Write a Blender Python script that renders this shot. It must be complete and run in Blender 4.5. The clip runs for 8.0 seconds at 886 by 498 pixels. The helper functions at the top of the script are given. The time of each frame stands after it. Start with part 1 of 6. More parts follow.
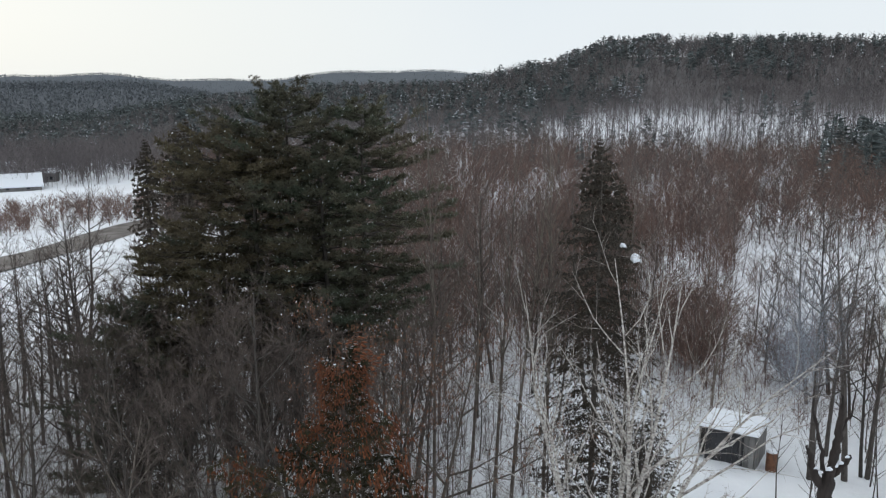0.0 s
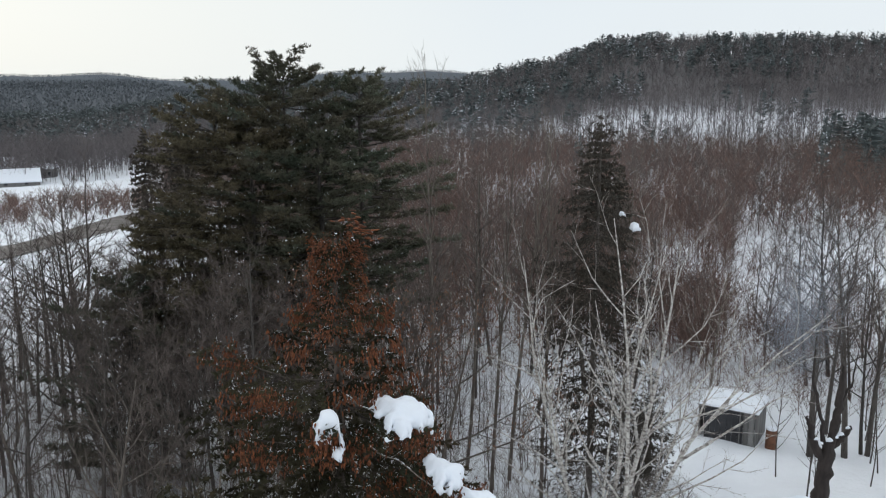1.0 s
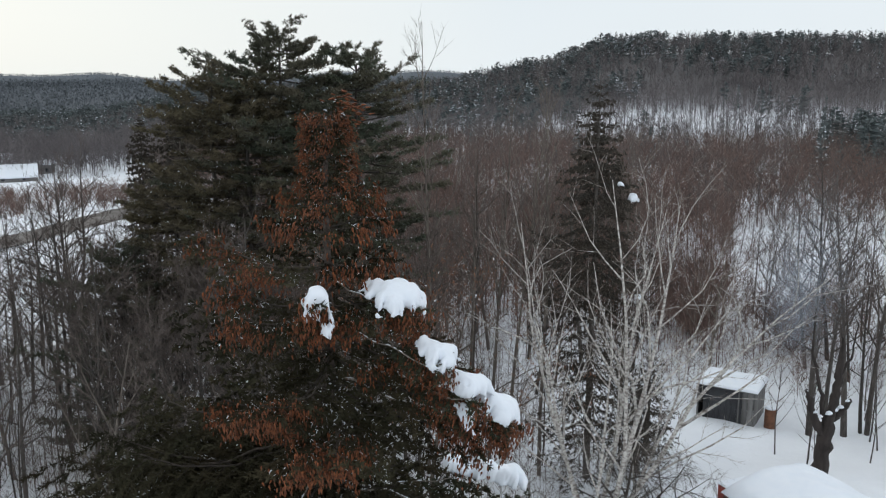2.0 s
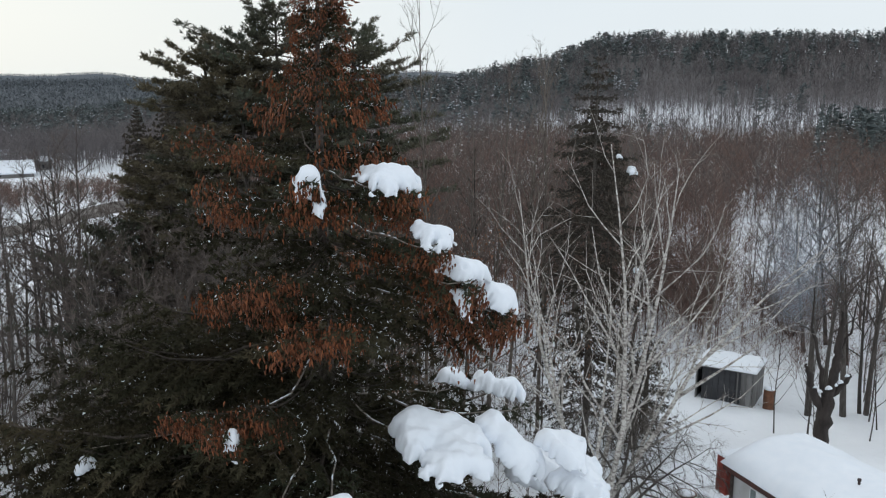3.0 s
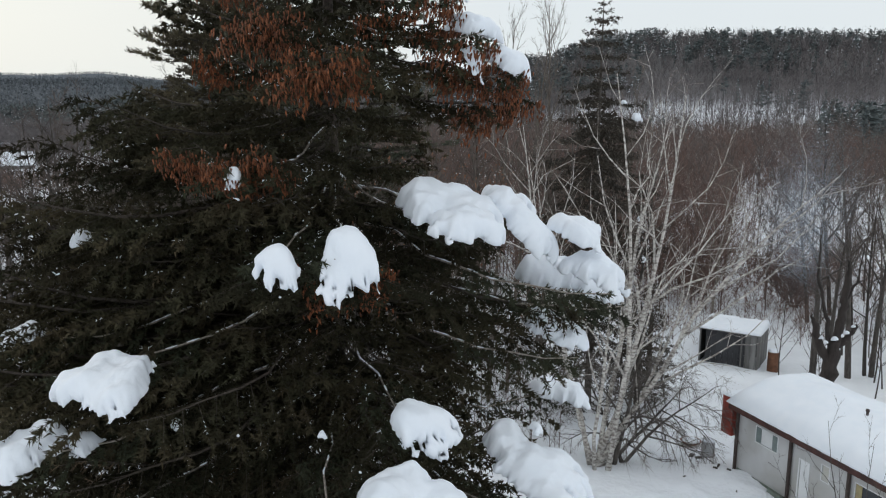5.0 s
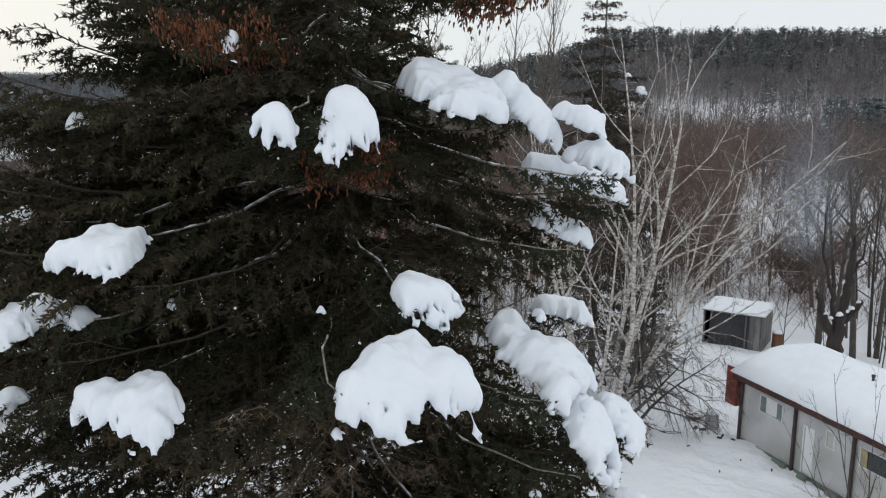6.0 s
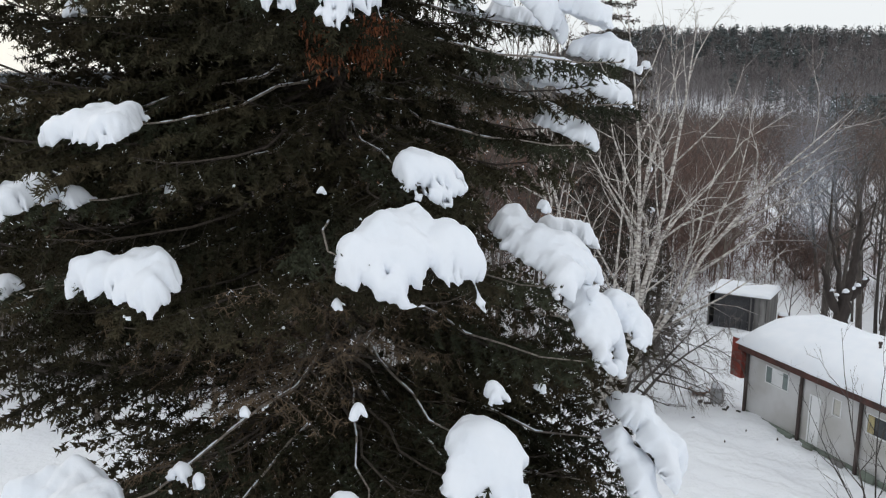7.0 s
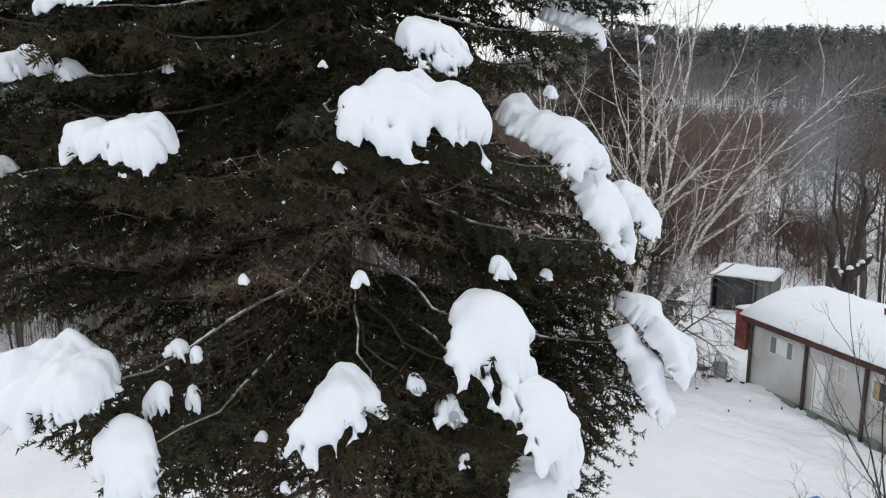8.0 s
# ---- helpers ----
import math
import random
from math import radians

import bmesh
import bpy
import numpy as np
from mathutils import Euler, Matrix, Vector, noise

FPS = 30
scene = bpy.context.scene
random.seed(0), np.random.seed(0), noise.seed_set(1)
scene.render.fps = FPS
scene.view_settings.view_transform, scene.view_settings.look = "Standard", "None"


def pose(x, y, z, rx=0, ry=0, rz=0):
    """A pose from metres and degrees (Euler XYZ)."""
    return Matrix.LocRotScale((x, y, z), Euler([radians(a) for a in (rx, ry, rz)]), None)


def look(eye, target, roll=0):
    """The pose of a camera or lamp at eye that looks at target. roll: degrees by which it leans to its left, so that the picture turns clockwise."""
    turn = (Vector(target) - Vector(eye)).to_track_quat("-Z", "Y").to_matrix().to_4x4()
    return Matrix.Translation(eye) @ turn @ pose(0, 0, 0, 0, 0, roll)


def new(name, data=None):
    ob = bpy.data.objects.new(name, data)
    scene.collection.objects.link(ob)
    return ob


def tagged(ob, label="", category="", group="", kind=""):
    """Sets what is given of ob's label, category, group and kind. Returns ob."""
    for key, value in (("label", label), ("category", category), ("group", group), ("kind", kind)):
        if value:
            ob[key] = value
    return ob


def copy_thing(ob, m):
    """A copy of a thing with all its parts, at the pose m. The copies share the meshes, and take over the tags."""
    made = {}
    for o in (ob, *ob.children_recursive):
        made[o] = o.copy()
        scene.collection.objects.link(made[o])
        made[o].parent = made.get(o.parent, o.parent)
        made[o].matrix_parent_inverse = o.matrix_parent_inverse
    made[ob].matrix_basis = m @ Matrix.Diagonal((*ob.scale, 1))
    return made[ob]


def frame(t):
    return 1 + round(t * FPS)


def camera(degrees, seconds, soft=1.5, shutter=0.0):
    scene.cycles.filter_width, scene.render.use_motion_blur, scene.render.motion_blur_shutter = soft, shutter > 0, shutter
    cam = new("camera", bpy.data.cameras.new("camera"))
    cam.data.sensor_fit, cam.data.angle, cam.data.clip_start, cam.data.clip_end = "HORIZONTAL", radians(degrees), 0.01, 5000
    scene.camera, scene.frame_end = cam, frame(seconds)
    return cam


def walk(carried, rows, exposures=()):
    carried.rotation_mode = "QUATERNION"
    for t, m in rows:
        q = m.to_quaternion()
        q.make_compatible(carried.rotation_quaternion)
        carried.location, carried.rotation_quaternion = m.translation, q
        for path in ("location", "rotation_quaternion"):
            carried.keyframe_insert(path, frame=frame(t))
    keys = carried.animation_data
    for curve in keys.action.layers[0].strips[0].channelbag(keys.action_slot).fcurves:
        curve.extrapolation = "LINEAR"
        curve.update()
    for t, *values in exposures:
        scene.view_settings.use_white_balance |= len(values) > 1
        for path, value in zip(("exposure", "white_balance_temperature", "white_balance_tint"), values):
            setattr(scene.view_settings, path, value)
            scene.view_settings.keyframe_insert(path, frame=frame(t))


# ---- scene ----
cam = camera(56.8, 8.0, soft=1.2)
ROWS = [
    (0.0, 0.000, 0.000, 23.000, 0.000, -10.950, 0.000),
    (0.5, 0.010, -0.033, 22.143, -0.030, -10.908, -0.023),
    (1.0, 0.048, -0.039, 21.323, -0.067, -10.899, -0.051),
    (1.5, 0.084, -0.030, 20.513, -0.105, -10.870, -0.091),
    (3.0, 0.141, 0.035, 18.306, -0.323, -10.784, -0.183),
    (3.5, 0.128, 0.008, 17.584, -0.351, -10.763, -0.222),
    (4.0, 0.079, -0.041, 16.866, -0.336, -10.740, -0.292),
    (4.5, 0.046, -0.076, 16.185, -0.311, -10.692, -0.339),
    (6.0, 0.077, -0.203, 14.146, 0.021, -10.630, -0.504),
    (6.5, 0.101, -0.229, 13.476, 0.162, -10.620, -0.541),
    (7.0, 0.095, -0.249, 12.883, 0.291, -10.619, -0.558),
    (7.5, 0.087, -0.257, 12.310, 0.358, -10.579, -0.576),
    (8.0, 0.080, -0.275, 11.600, 0.394, -10.563, -0.624),
]
walk(cam, [(t, pose(x, y, z, 90 + pitch, roll, yaw)) for t, x, y, z, yaw, pitch, roll in ROWS],
     exposures=((0.0, 0.06, 6350, 8), (3.5, 0.02, 6300, 7), (4.5, -0.02, 6350, 7), (6.5, 0.05, 6550, 9), (8.0, 0.22, 6650, 10)))

# ---- sky and light: a bright overcast winter sky, the low sun behind cloud ahead and to the left ----
SUN_EL, SUN_AZ = 20.0, -48.0


def make_sky():
    world = bpy.data.worlds.new("winter_sky")
    scene.world = world
    world.use_nodes = True
    nt = world.node_tree
    nt.nodes.clear()
    sky = nt.nodes.new("ShaderNodeTexSky")
    sky.sky_type, sky.sun_disc = "NISHITA", False
    sky.sun_elevation, sky.sun_rotation = radians(SUN_EL), radians(SUN_AZ)
    sky.dust_density, sky.air_density = 4.0, 1.0
    clear = nt.nodes.new("ShaderNodeVectorMath")
    clear.operation = "SCALE"
    clear.inputs["Scale"].default_value = 0.08
    nt.links.new(sky.outputs["Color"], clear.inputs[0])
    # cloud cover: pale and a little warm low down, greyer and bluer overhead
    geo = nt.nodes.new("ShaderNodeTexCoord")
    split = nt.nodes.new("ShaderNodeSeparateXYZ")
    nt.links.new(geo.outputs["Generated"], split.inputs[0])
    ramp = nt.nodes.new("ShaderNodeValToRGB")
    ramp.color_ramp.elements[0].position, ramp.color_ramp.elements[0].color = 0.0, (0.845, 0.88, 0.905, 1)
    ramp.color_ramp.elements[1].position, ramp.color_ramp.elements[1].color = 0.7, (0.90, 0.935, 0.98, 1)
    mid = ramp.color_ramp.elements.new(0.18)
    mid.color = (0.80, 0.845, 0.885, 1)
    nt.links.new(split.outputs["Z"], ramp.inputs[0])
    soft = nt.nodes.new("ShaderNodeTexNoise")
    soft.inputs["Scale"].default_value, soft.inputs["Detail"].default_value = 2.0, 3.0
    nt.links.new(geo.outputs["Generated"], soft.inputs["Vector"])
    vary = nt.nodes.new("ShaderNodeMapRange")
    vary.inputs["To Min"].default_value, vary.inputs["To Max"].default_value = 0.93, 1.07
    nt.links.new(soft.outputs["Fac"], vary.inputs["Value"])
    cloud = nt.nodes.new("ShaderNodeVectorMath")
    cloud.operation = "SCALE"
    nt.links.new(ramp.outputs["Color"], cloud.inputs[0])
    nt.links.new(vary.outputs["Result"], cloud.inputs["Scale"])
    # the cloud glows cream round the hidden sun
    toward = nt.nodes.new("ShaderNodeVectorMath")
    toward.operation = "DOT_PRODUCT"
    toward.inputs[1].default_value = (math.sin(radians(SUN_AZ)), math.cos(radians(SUN_AZ)), 0.0)
    nt.links.new(geo.outputs["Generated"], toward.inputs[0])
    glow = nt.nodes.new("ShaderNodeMapRange")
    glow.inputs["From Min"].default_value, glow.inputs["From Max"].default_value = 0.6, 1.05
    nt.links.new(toward.outputs["Value"], glow.inputs["Value"])
    cream = nt.nodes.new("ShaderNodeMix")
    cream.data_type = "RGBA"
    nt.links.new(glow.outputs["Result"], cream.inputs["Factor"])
    nt.links.new(cloud.outputs[0], cream.inputs["A"])
    cream.inputs["B"].default_value = (0.94, 0.925, 0.86, 1)
    mix = nt.nodes.new("ShaderNodeMix")
    mix.data_type = "RGBA"
    mix.inputs["Factor"].default_value = 0.95
    nt.links.new(clear.outputs[0], mix.inputs["A"])
    nt.links.new(cream.outputs["Result"], mix.inputs["B"])
    back = nt.nodes.new("ShaderNodeBackground")
    nt.links.new(mix.outputs["Result"], back.inputs["Color"])
    back.inputs["Strength"].default_value = 1.0
    out = nt.nodes.new("ShaderNodeOutputWorld")
    nt.links.new(back.outputs[0], out.inputs["Surface"])


make_sky()
sun = new("sun", bpy.data.lights.new("sun", "SUN"))
sun.data.energy, sun.data.angle, sun.data.color = 0.55, radians(18), (1.0, 0.96, 0.92)
_e, _a = radians(SUN_EL), radians(SUN_AZ)
sun.matrix_world = look((60 * math.sin(_a) * math.cos(_e), 60 * math.cos(_a) * math.cos(_e), 60 * math.sin(_e) + 30), (0, 0, 30))
# ---- materials ----
def material(name, color, rough=0.7, second=None, scale=4.0, detail=5.0, bump=0.0, bump_scale=40.0, vary=0.0,
             metal=0.0, bump_dist=0.03, spec=0.3, stretch=(1, 1, 1), contrast=(0.35, 0.65), island=False, third=None, third_scale=0.5):
    """A procedural surface: two colours mixed by noise at one scale, an optional third at a larger one, fine relief,
    and a change of value from object to object (or piece to piece)."""
    m = bpy.data.materials.new(name)
    m.use_nodes = True
    nt = m.node_tree
    bsdf = nt.nodes["Principled BSDF"]
    bsdf.inputs["Roughness"].default_value, bsdf.inputs["Metallic"].default_value = rough, metal
    bsdf.inputs["Specular IOR Level"].default_value = spec
    tc = nt.nodes.new("ShaderNodeTexCoord")
    mp = nt.nodes.new("ShaderNodeMapping")
    mp.inputs["Scale"].default_value = stretch
    nt.links.new(tc.outputs["Object"], mp.inputs["Vector"])

    def noise_at(s, d):
        n = nt.nodes.new("ShaderNodeTexNoise")
        n.inputs["Scale"].default_value, n.inputs["Detail"].default_value = s, d
        nt.links.new(mp.outputs["Vector"], n.inputs["Vector"])
        return n

    def blend(fac, a, b):
        x = nt.nodes.new("ShaderNodeMix")
        x.data_type = "RGBA"
        nt.links.new(fac, x.inputs["Factor"])
        for sock, val in (("A", a), ("B", b)):
            if isinstance(val, tuple):
                x.inputs[sock].default_value = (*val, 1)
            else:
                nt.links.new(val, x.inputs[sock])
        return x.outputs["Result"]

    def range_of(sock, lo, hi, a, b):
        r = nt.nodes.new("ShaderNodeMapRange")
        for k, v in (("From Min", lo), ("From Max", hi), ("To Min", a), ("To Max", b)):
            r.inputs[k].default_value = v
        nt.links.new(sock, r.inputs["Value"])
        return r.outputs["Result"]

    n1 = noise_at(scale, detail)
    col = blend(range_of(n1.outputs["Fac"], *contrast, 0, 1), color, second or tuple(c * 0.8 for c in color))
    if third:
        n2 = noise_at(third_scale, 4.0)
        col = blend(range_of(n2.outputs["Fac"], 0.45, 0.68, 0, 1), col, third)
    if vary:
        if island:
            info = nt.nodes.new("ShaderNodeNewGeometry").outputs["Random Per Island"]
        else:
            info = nt.nodes.new("ShaderNodeObjectInfo").outputs["Random"]
        hsv = nt.nodes.new("ShaderNodeHueSaturation")
        nt.links.new(range_of(info, 0, 1, 1 - vary, 1 + vary), hsv.inputs["Value"])
        nt.links.new(col, hsv.inputs["Color"])
        col = hsv.outputs["Color"]
    nt.links.new(col, bsdf.inputs["Base Color"])
    if bump:
        nb = noise_at(bump_scale, 6.0)
        b = nt.nodes.new("ShaderNodeBump")
        b.inputs["Strength"].default_value, b.inputs["Distance"].default_value = bump, bump_dist
        nt.links.new(nb.outputs["Fac"], b.inputs["Height"])
        nt.links.new(b.outputs["Normal"], bsdf.inputs["Normal"])
    return m


SNOW = material("snow", (0.86, 0.89, 0.94), 0.6, (0.82, 0.86, 0.92), 2.0, bump=0.18, bump_scale=22.0)
SNOW_GROUND = material("snow_ground", (0.87, 0.895, 0.93), 0.6, (0.80, 0.825, 0.87), 0.35, 6.0, bump=0.75, bump_scale=2.4, bump_dist=0.16,
                       third=(0.77, 0.785, 0.81), third_scale=0.05, spec=0.0)
BARK = material("grey_bark", (0.098, 0.087, 0.079), 0.9, (0.052, 0.045, 0.040), 9.0, bump=0.7, bump_scale=30, vary=0.35, stretch=(1, 1, 0.25))
BARK_PALE = material("pale_bark", (0.19, 0.165, 0.14), 0.9, (0.10, 0.082, 0.07), 7.0, bump=0.5, bump_scale=30, vary=0.3, stretch=(1, 1, 0.3))
TWIG = material("bare_twigs", (0.150, 0.122, 0.108), 0.9, (0.100, 0.080, 0.071), 3.0, vary=0.3)
TWIG_RED = material("red_brown_twigs", (0.190, 0.125, 0.104), 0.9, (0.130, 0.090, 0.077), 1.0, vary=0.3, island=True)
BIRCH = material("birch_bark", (0.64, 0.61, 0.57), 0.75, (0.22, 0.19, 0.17), 5.0, contrast=(0.42, 0.62), bump=0.4, bump_scale=25, stretch=(1, 1, 2.2))
SPRUCE_BARK = material("spruce_bark", (0.13, 0.105, 0.09), 0.9, (0.06, 0.047, 0.04), 14.0, bump=0.8, bump_scale=40, vary=0.2)
LADEN_BARK = material("laden_branch_bark", (0.36, 0.32, 0.28), 0.9, (0.17, 0.145, 0.125), 18.0, bump=0.6, bump_scale=50, vary=0.25)
BRANCH_BARK = material("branch_bark", (0.085, 0.070, 0.058), 0.9, (0.045, 0.036, 0.03), 18.0, bump=0.6, bump_scale=50, vary=0.25)
NEEDLE = material("spruce_needles", (0.036, 0.036, 0.021), 0.85, (0.048, 0.043, 0.026), 2.5, spec=0.08, vary=0.45, third=(0.058, 0.045, 0.027), third_scale=0.9)
NEEDLE_TIP = material("fresh_spruce_needles", (0.045, 0.049, 0.031), 0.7, (0.036, 0.039, 0.022), 3.0, spec=0.12, vary=0.25)
PINE_NEEDLE = material("pine_needles", (0.062, 0.082, 0.055), 0.6, (0.088, 0.088, 0.058), 0.35, vary=0.25, third=(0.120, 0.100, 0.068), third_scale=0.22)
PINE_OLIVE = material("olive_pine_needles", (0.135, 0.110, 0.064), 0.6, (0.100, 0.090, 0.052), 0.35, vary=0.2, third=(0.095, 0.076, 0.050), third_scale=0.3)
FIR_NEEDLE = material("fir_needles", (0.040, 0.036, 0.026), 0.6, (0.064, 0.047, 0.033), 0.6, vary=0.25)
DEAD_BARK = material("dead_branch_bark", (0.16, 0.135, 0.115), 0.9, (0.08, 0.066, 0.056), 14.0, vary=0.25)
DEAD_NEEDLE = material("dead_spruce_twigs", (0.155, 0.110, 0.070), 0.85, (0.100, 0.072, 0.047), 3.0, vary=0.3)
# needles of distant conifers, paled towards blue to stand in for haze
HAZY_NEEDLE = material("hazy_conifer", (0.080, 0.098, 0.099), 0.7, (0.116, 0.134, 0.136), 0.05, vary=0.35, island=True)
CONE = material("spruce_cones", (0.240, 0.078, 0.028), 0.7, (0.095, 0.034, 0.015), 20.0, bump=0.6, bump_scale=120, vary=0.35, island=True)
LEAF = material("dead_leaves", (0.27, 0.135, 0.080), 0.8, (0.17, 0.085, 0.052), 3.0, vary=0.4, island=True)
# ---- mesh helpers ----
class Soup:
    """Triangles gathered for one mesh."""

    def __init__(self):
        self.v, self.f, self.n = [], [], 0

    def add(self, v, f):
        v = np.asarray(v, float).reshape(-1, 3)
        self.v.append(v)
        self.f.append(np.asarray(f, int).reshape(-1, 3) + self.n)
        self.n += len(v)

    def tube(self, path, radii, sides=5, close=True):
        path, radii = np.asarray(path, float), np.asarray(radii, float)
        k = len(path)
        tan = np.gradient(path, axis=0)
        tan /= np.linalg.norm(tan, axis=1, keepdims=True) + 1e-9
        ref = np.array([0.31, 0.17, 0.93]) if abs(tan[:, 2]).mean() < 0.8 else np.array([1.0, 0.2, 0.1])
        a = np.cross(tan, ref)
        a /= np.linalg.norm(a, axis=1, keepdims=True) + 1e-9
        b = np.cross(tan, a)
        ang = np.arange(sides) * (2 * np.pi / sides)
        ring = path[:, None] + radii[:, None, None] * (np.cos(ang)[None, :, None] * a[:, None] + np.sin(ang)[None, :, None] * b[:, None])
        i = np.arange(k - 1)[:, None] * sides
        j = np.arange(sides)[None]
        jn = (j + 1) % sides
        p, q, r, s = i + j, i + jn, i + sides + jn, i + sides + j
        f = np.concatenate([np.stack([p, q, r], -1).reshape(-1, 3), np.stack([p, r, s], -1).reshape(-1, 3)])
        v = ring.reshape(-1, 3)
        if close:
            v = np.concatenate([v, path[:1], path[-1:]])
            c0, c1, e = k * sides, k * sides + 1, (k - 1) * sides
            jj = np.arange(sides)
            f = np.concatenate([f, np.stack([np.full(sides, c0), (jj + 1) % sides, jj], -1),
                                np.stack([np.full(sides, c1), e + jj, e + (jj + 1) % sides], -1)])
        self.add(v, f)

    def slivers(self, p0, p1, width, rng):
        """Thin pointed blades from p0 to p1."""
        p0, p1 = np.asarray(p0, float), np.asarray(p1, float)
        if not len(p0):
            return
        side = np.cross(p1 - p0, rng.normal(size=p0.shape))
        side /= np.linalg.norm(side, axis=1, keepdims=True) + 1e-9
        w = np.broadcast_to(np.asarray(width, float), (len(p0),))[:, None] / 2
        v = np.stack([p0 - side * w, p0 + side * w, p1], 1).reshape(-1, 3)
        self.add(v, np.arange(len(v)))

    def box(self, lo, hi):
        x, y, z = zip(lo, hi)
        v = [(x[i], y[j], z[k]) for i in (0, 1) for j in (0, 1) for k in (0, 1)]
        q = ((0, 1, 3, 2), (4, 6, 7, 5), (0, 4, 5, 1), (2, 3, 7, 6), (0, 2, 6, 4), (1, 5, 7, 3))
        self.add(v, [t for a, b, c, d in q for t in ((a, b, c), (a, c, d))])

    def arrays(self):
        if not self.v:
            return np.zeros((0, 3)), np.zeros((0, 3), int)
        return np.concatenate(self.v), np.concatenate(self.f)

    def mesh(self, name, mat, smooth=True):
        v, f = self.arrays()
        me = bpy.data.meshes.new(name)
        me.vertices.add(len(v))
        me.vertices.foreach_set("co", v.astype(np.float32).ravel())
        me.loops.add(len(f) * 3)
        me.polygons.add(len(f))
        me.polygons.foreach_set("loop_start", np.arange(len(f), dtype=np.int32) * 3)
        me.loops.foreach_set("vertex_index", f.astype(np.int32).ravel())
        me.update(calc_edges=True)
        me.validate()
        me.materials.append(mat)
        if not smooth:
            me.shade_flat()
        return me


def part(name, mesh, parent, label="", m=None):
    ob = new(name, mesh)
    ob.parent = parent
    if m is not None:
        ob.matrix_basis = m
    return tagged(ob, label)


def thing(name, m, label, category, group="", kind=""):
    ob = new(name)
    ob.matrix_basis = m
    return tagged(ob, label, category, group, kind)


def smooth(a, b, x):
    t = np.clip((np.asarray(x, float) - a) / (b - a), 0, 1)
    return t * t * (3 - 2 * t)


def unit(v):
    return v / (np.linalg.norm(v) + 1e-9)


def grow(rng, wood, tw, p, d, length, r, level, o):
    """A bare limb with its side limbs and, at the last level, fine twigs. o: the species."""
    n = 7 if level == 0 else 5 if level == 1 else 3
    path = [np.array(p, float)]
    d = unit(np.array(d, float))
    for _ in range(n - 1):
        d = unit(d + rng.normal(size=3) * o["wander"] * (0.5 if level == 0 else 1.0) + np.array([0, 0, o["up"][level]]))
        path.append(path[-1] + d * length / (n - 1))
    path = np.array(path)
    s = np.linspace(0, 1, n)
    radii = r * (1 - s * (0.86 if level else 0.9)) + 0.0015
    wood.tube(path, radii, (6, 4, 3, 3)[level], close=level < 2)
    last = level == o["levels"]
    at = lambda u: np.array([np.interp(u, s, path[:, k]) for k in range(3)])
    way = lambda u: unit(at(min(u + 0.05, 1)) - at(max(u - 0.05, 0)))
    if last:
        m = max(3, int(length * o["twigs"]))
        u = rng.uniform(0.1, 1, m)
        p0 = np.stack([np.interp(u, s, path[:, k]) for k in range(3)], 1)
        dirs = np.array([way(x) for x in u]) * 0.9 + rng.normal(size=(m, 3)) * 0.55 + np.array([0, 0, o["twig_up"]])
        dirs /= np.linalg.norm(dirs, axis=1, keepdims=True)
        p1 = p0 + dirs * (rng.uniform(0.35, 1.0, m) * o["twig_len"])[:, None]
        tw.slivers(p0, p1, o["twig_w"], rng)
        return
    count = o["kids"][level]
    count = max(2, int(round(count * rng.uniform(0.8, 1.2))))
    lo = o["bare"] if level == 0 else 0.25
    turn = rng.uniform(0, 6.28)
    for i in range(count):
        u = lo + (0.97 - lo) * (i + rng.uniform(0.1, 0.9)) / count
        turn += 2.4 + rng.uniform(-0.4, 0.4)
        axis = way(u)
        side = unit(np.cross(axis, [math.cos(turn), math.sin(turn), 0.3]))
        spread = o["angle"][level] * rng.uniform(0.75, 1.25)
        dd = axis * math.cos(spread) + side * math.sin(spread)
        rel = (u - lo) / (1 - lo)
        ln = length * o["ratio"][level] * (1 - 0.62 * rel) * rng.uniform(0.7, 1.2)
        rr = min(np.interp(u, s, radii) * 0.75, r * o["thin"][level] * rng.uniform(0.8, 1.2))
        grow(rng, wood, tw, at(u), dd, ln, rr, level + 1, o)


FOREST = dict(levels=2, kids=(15, 4), wander=0.07, up=(0.02, 0.10, 0.05), bare=0.3, angle=(0.85, 0.6), ratio=(0.33, 0.45), thin=(0.34, 0.5),
              twigs=15, twig_len=0.85, twig_w=0.021, twig_up=0.25)
WIDE = dict(levels=2, kids=(11, 7), wander=0.12, up=(0.02, 0.06, 0.02), bare=0.22, angle=(0.8, 0.7), ratio=(0.55, 0.5), thin=(0.5, 0.5),
            twigs=13, twig_len=0.7, twig_w=0.014, twig_up=0.1)
SAPLING = dict(levels=1, kids=(12, 0), wander=0.06, up=(0.03, 0.10, 0.0), bare=0.3, angle=(0.6, 0.5), ratio=(0.32, 0.4), thin=(0.4, 0.5),
               twigs=9, twig_len=0.55, twig_w=0.013, twig_up=0.3)
# ---- the ground ----
def lumps(x, y, s, seed=0.0):
    """Smooth unevenness from a few crossed waves."""
    k = 2 * np.pi / s
    return (np.sin(k * (x + 0.37 * y) + seed) * np.cos(k * 0.73 * (y - 0.21 * x) + 1.7 * seed)
            + 0.5 * np.sin(k * 2.17 * (y + 0.3 * x) + 2.3 + seed) * np.sin(k * 1.91 * (x - 0.4 * y) + seed)) / 1.5


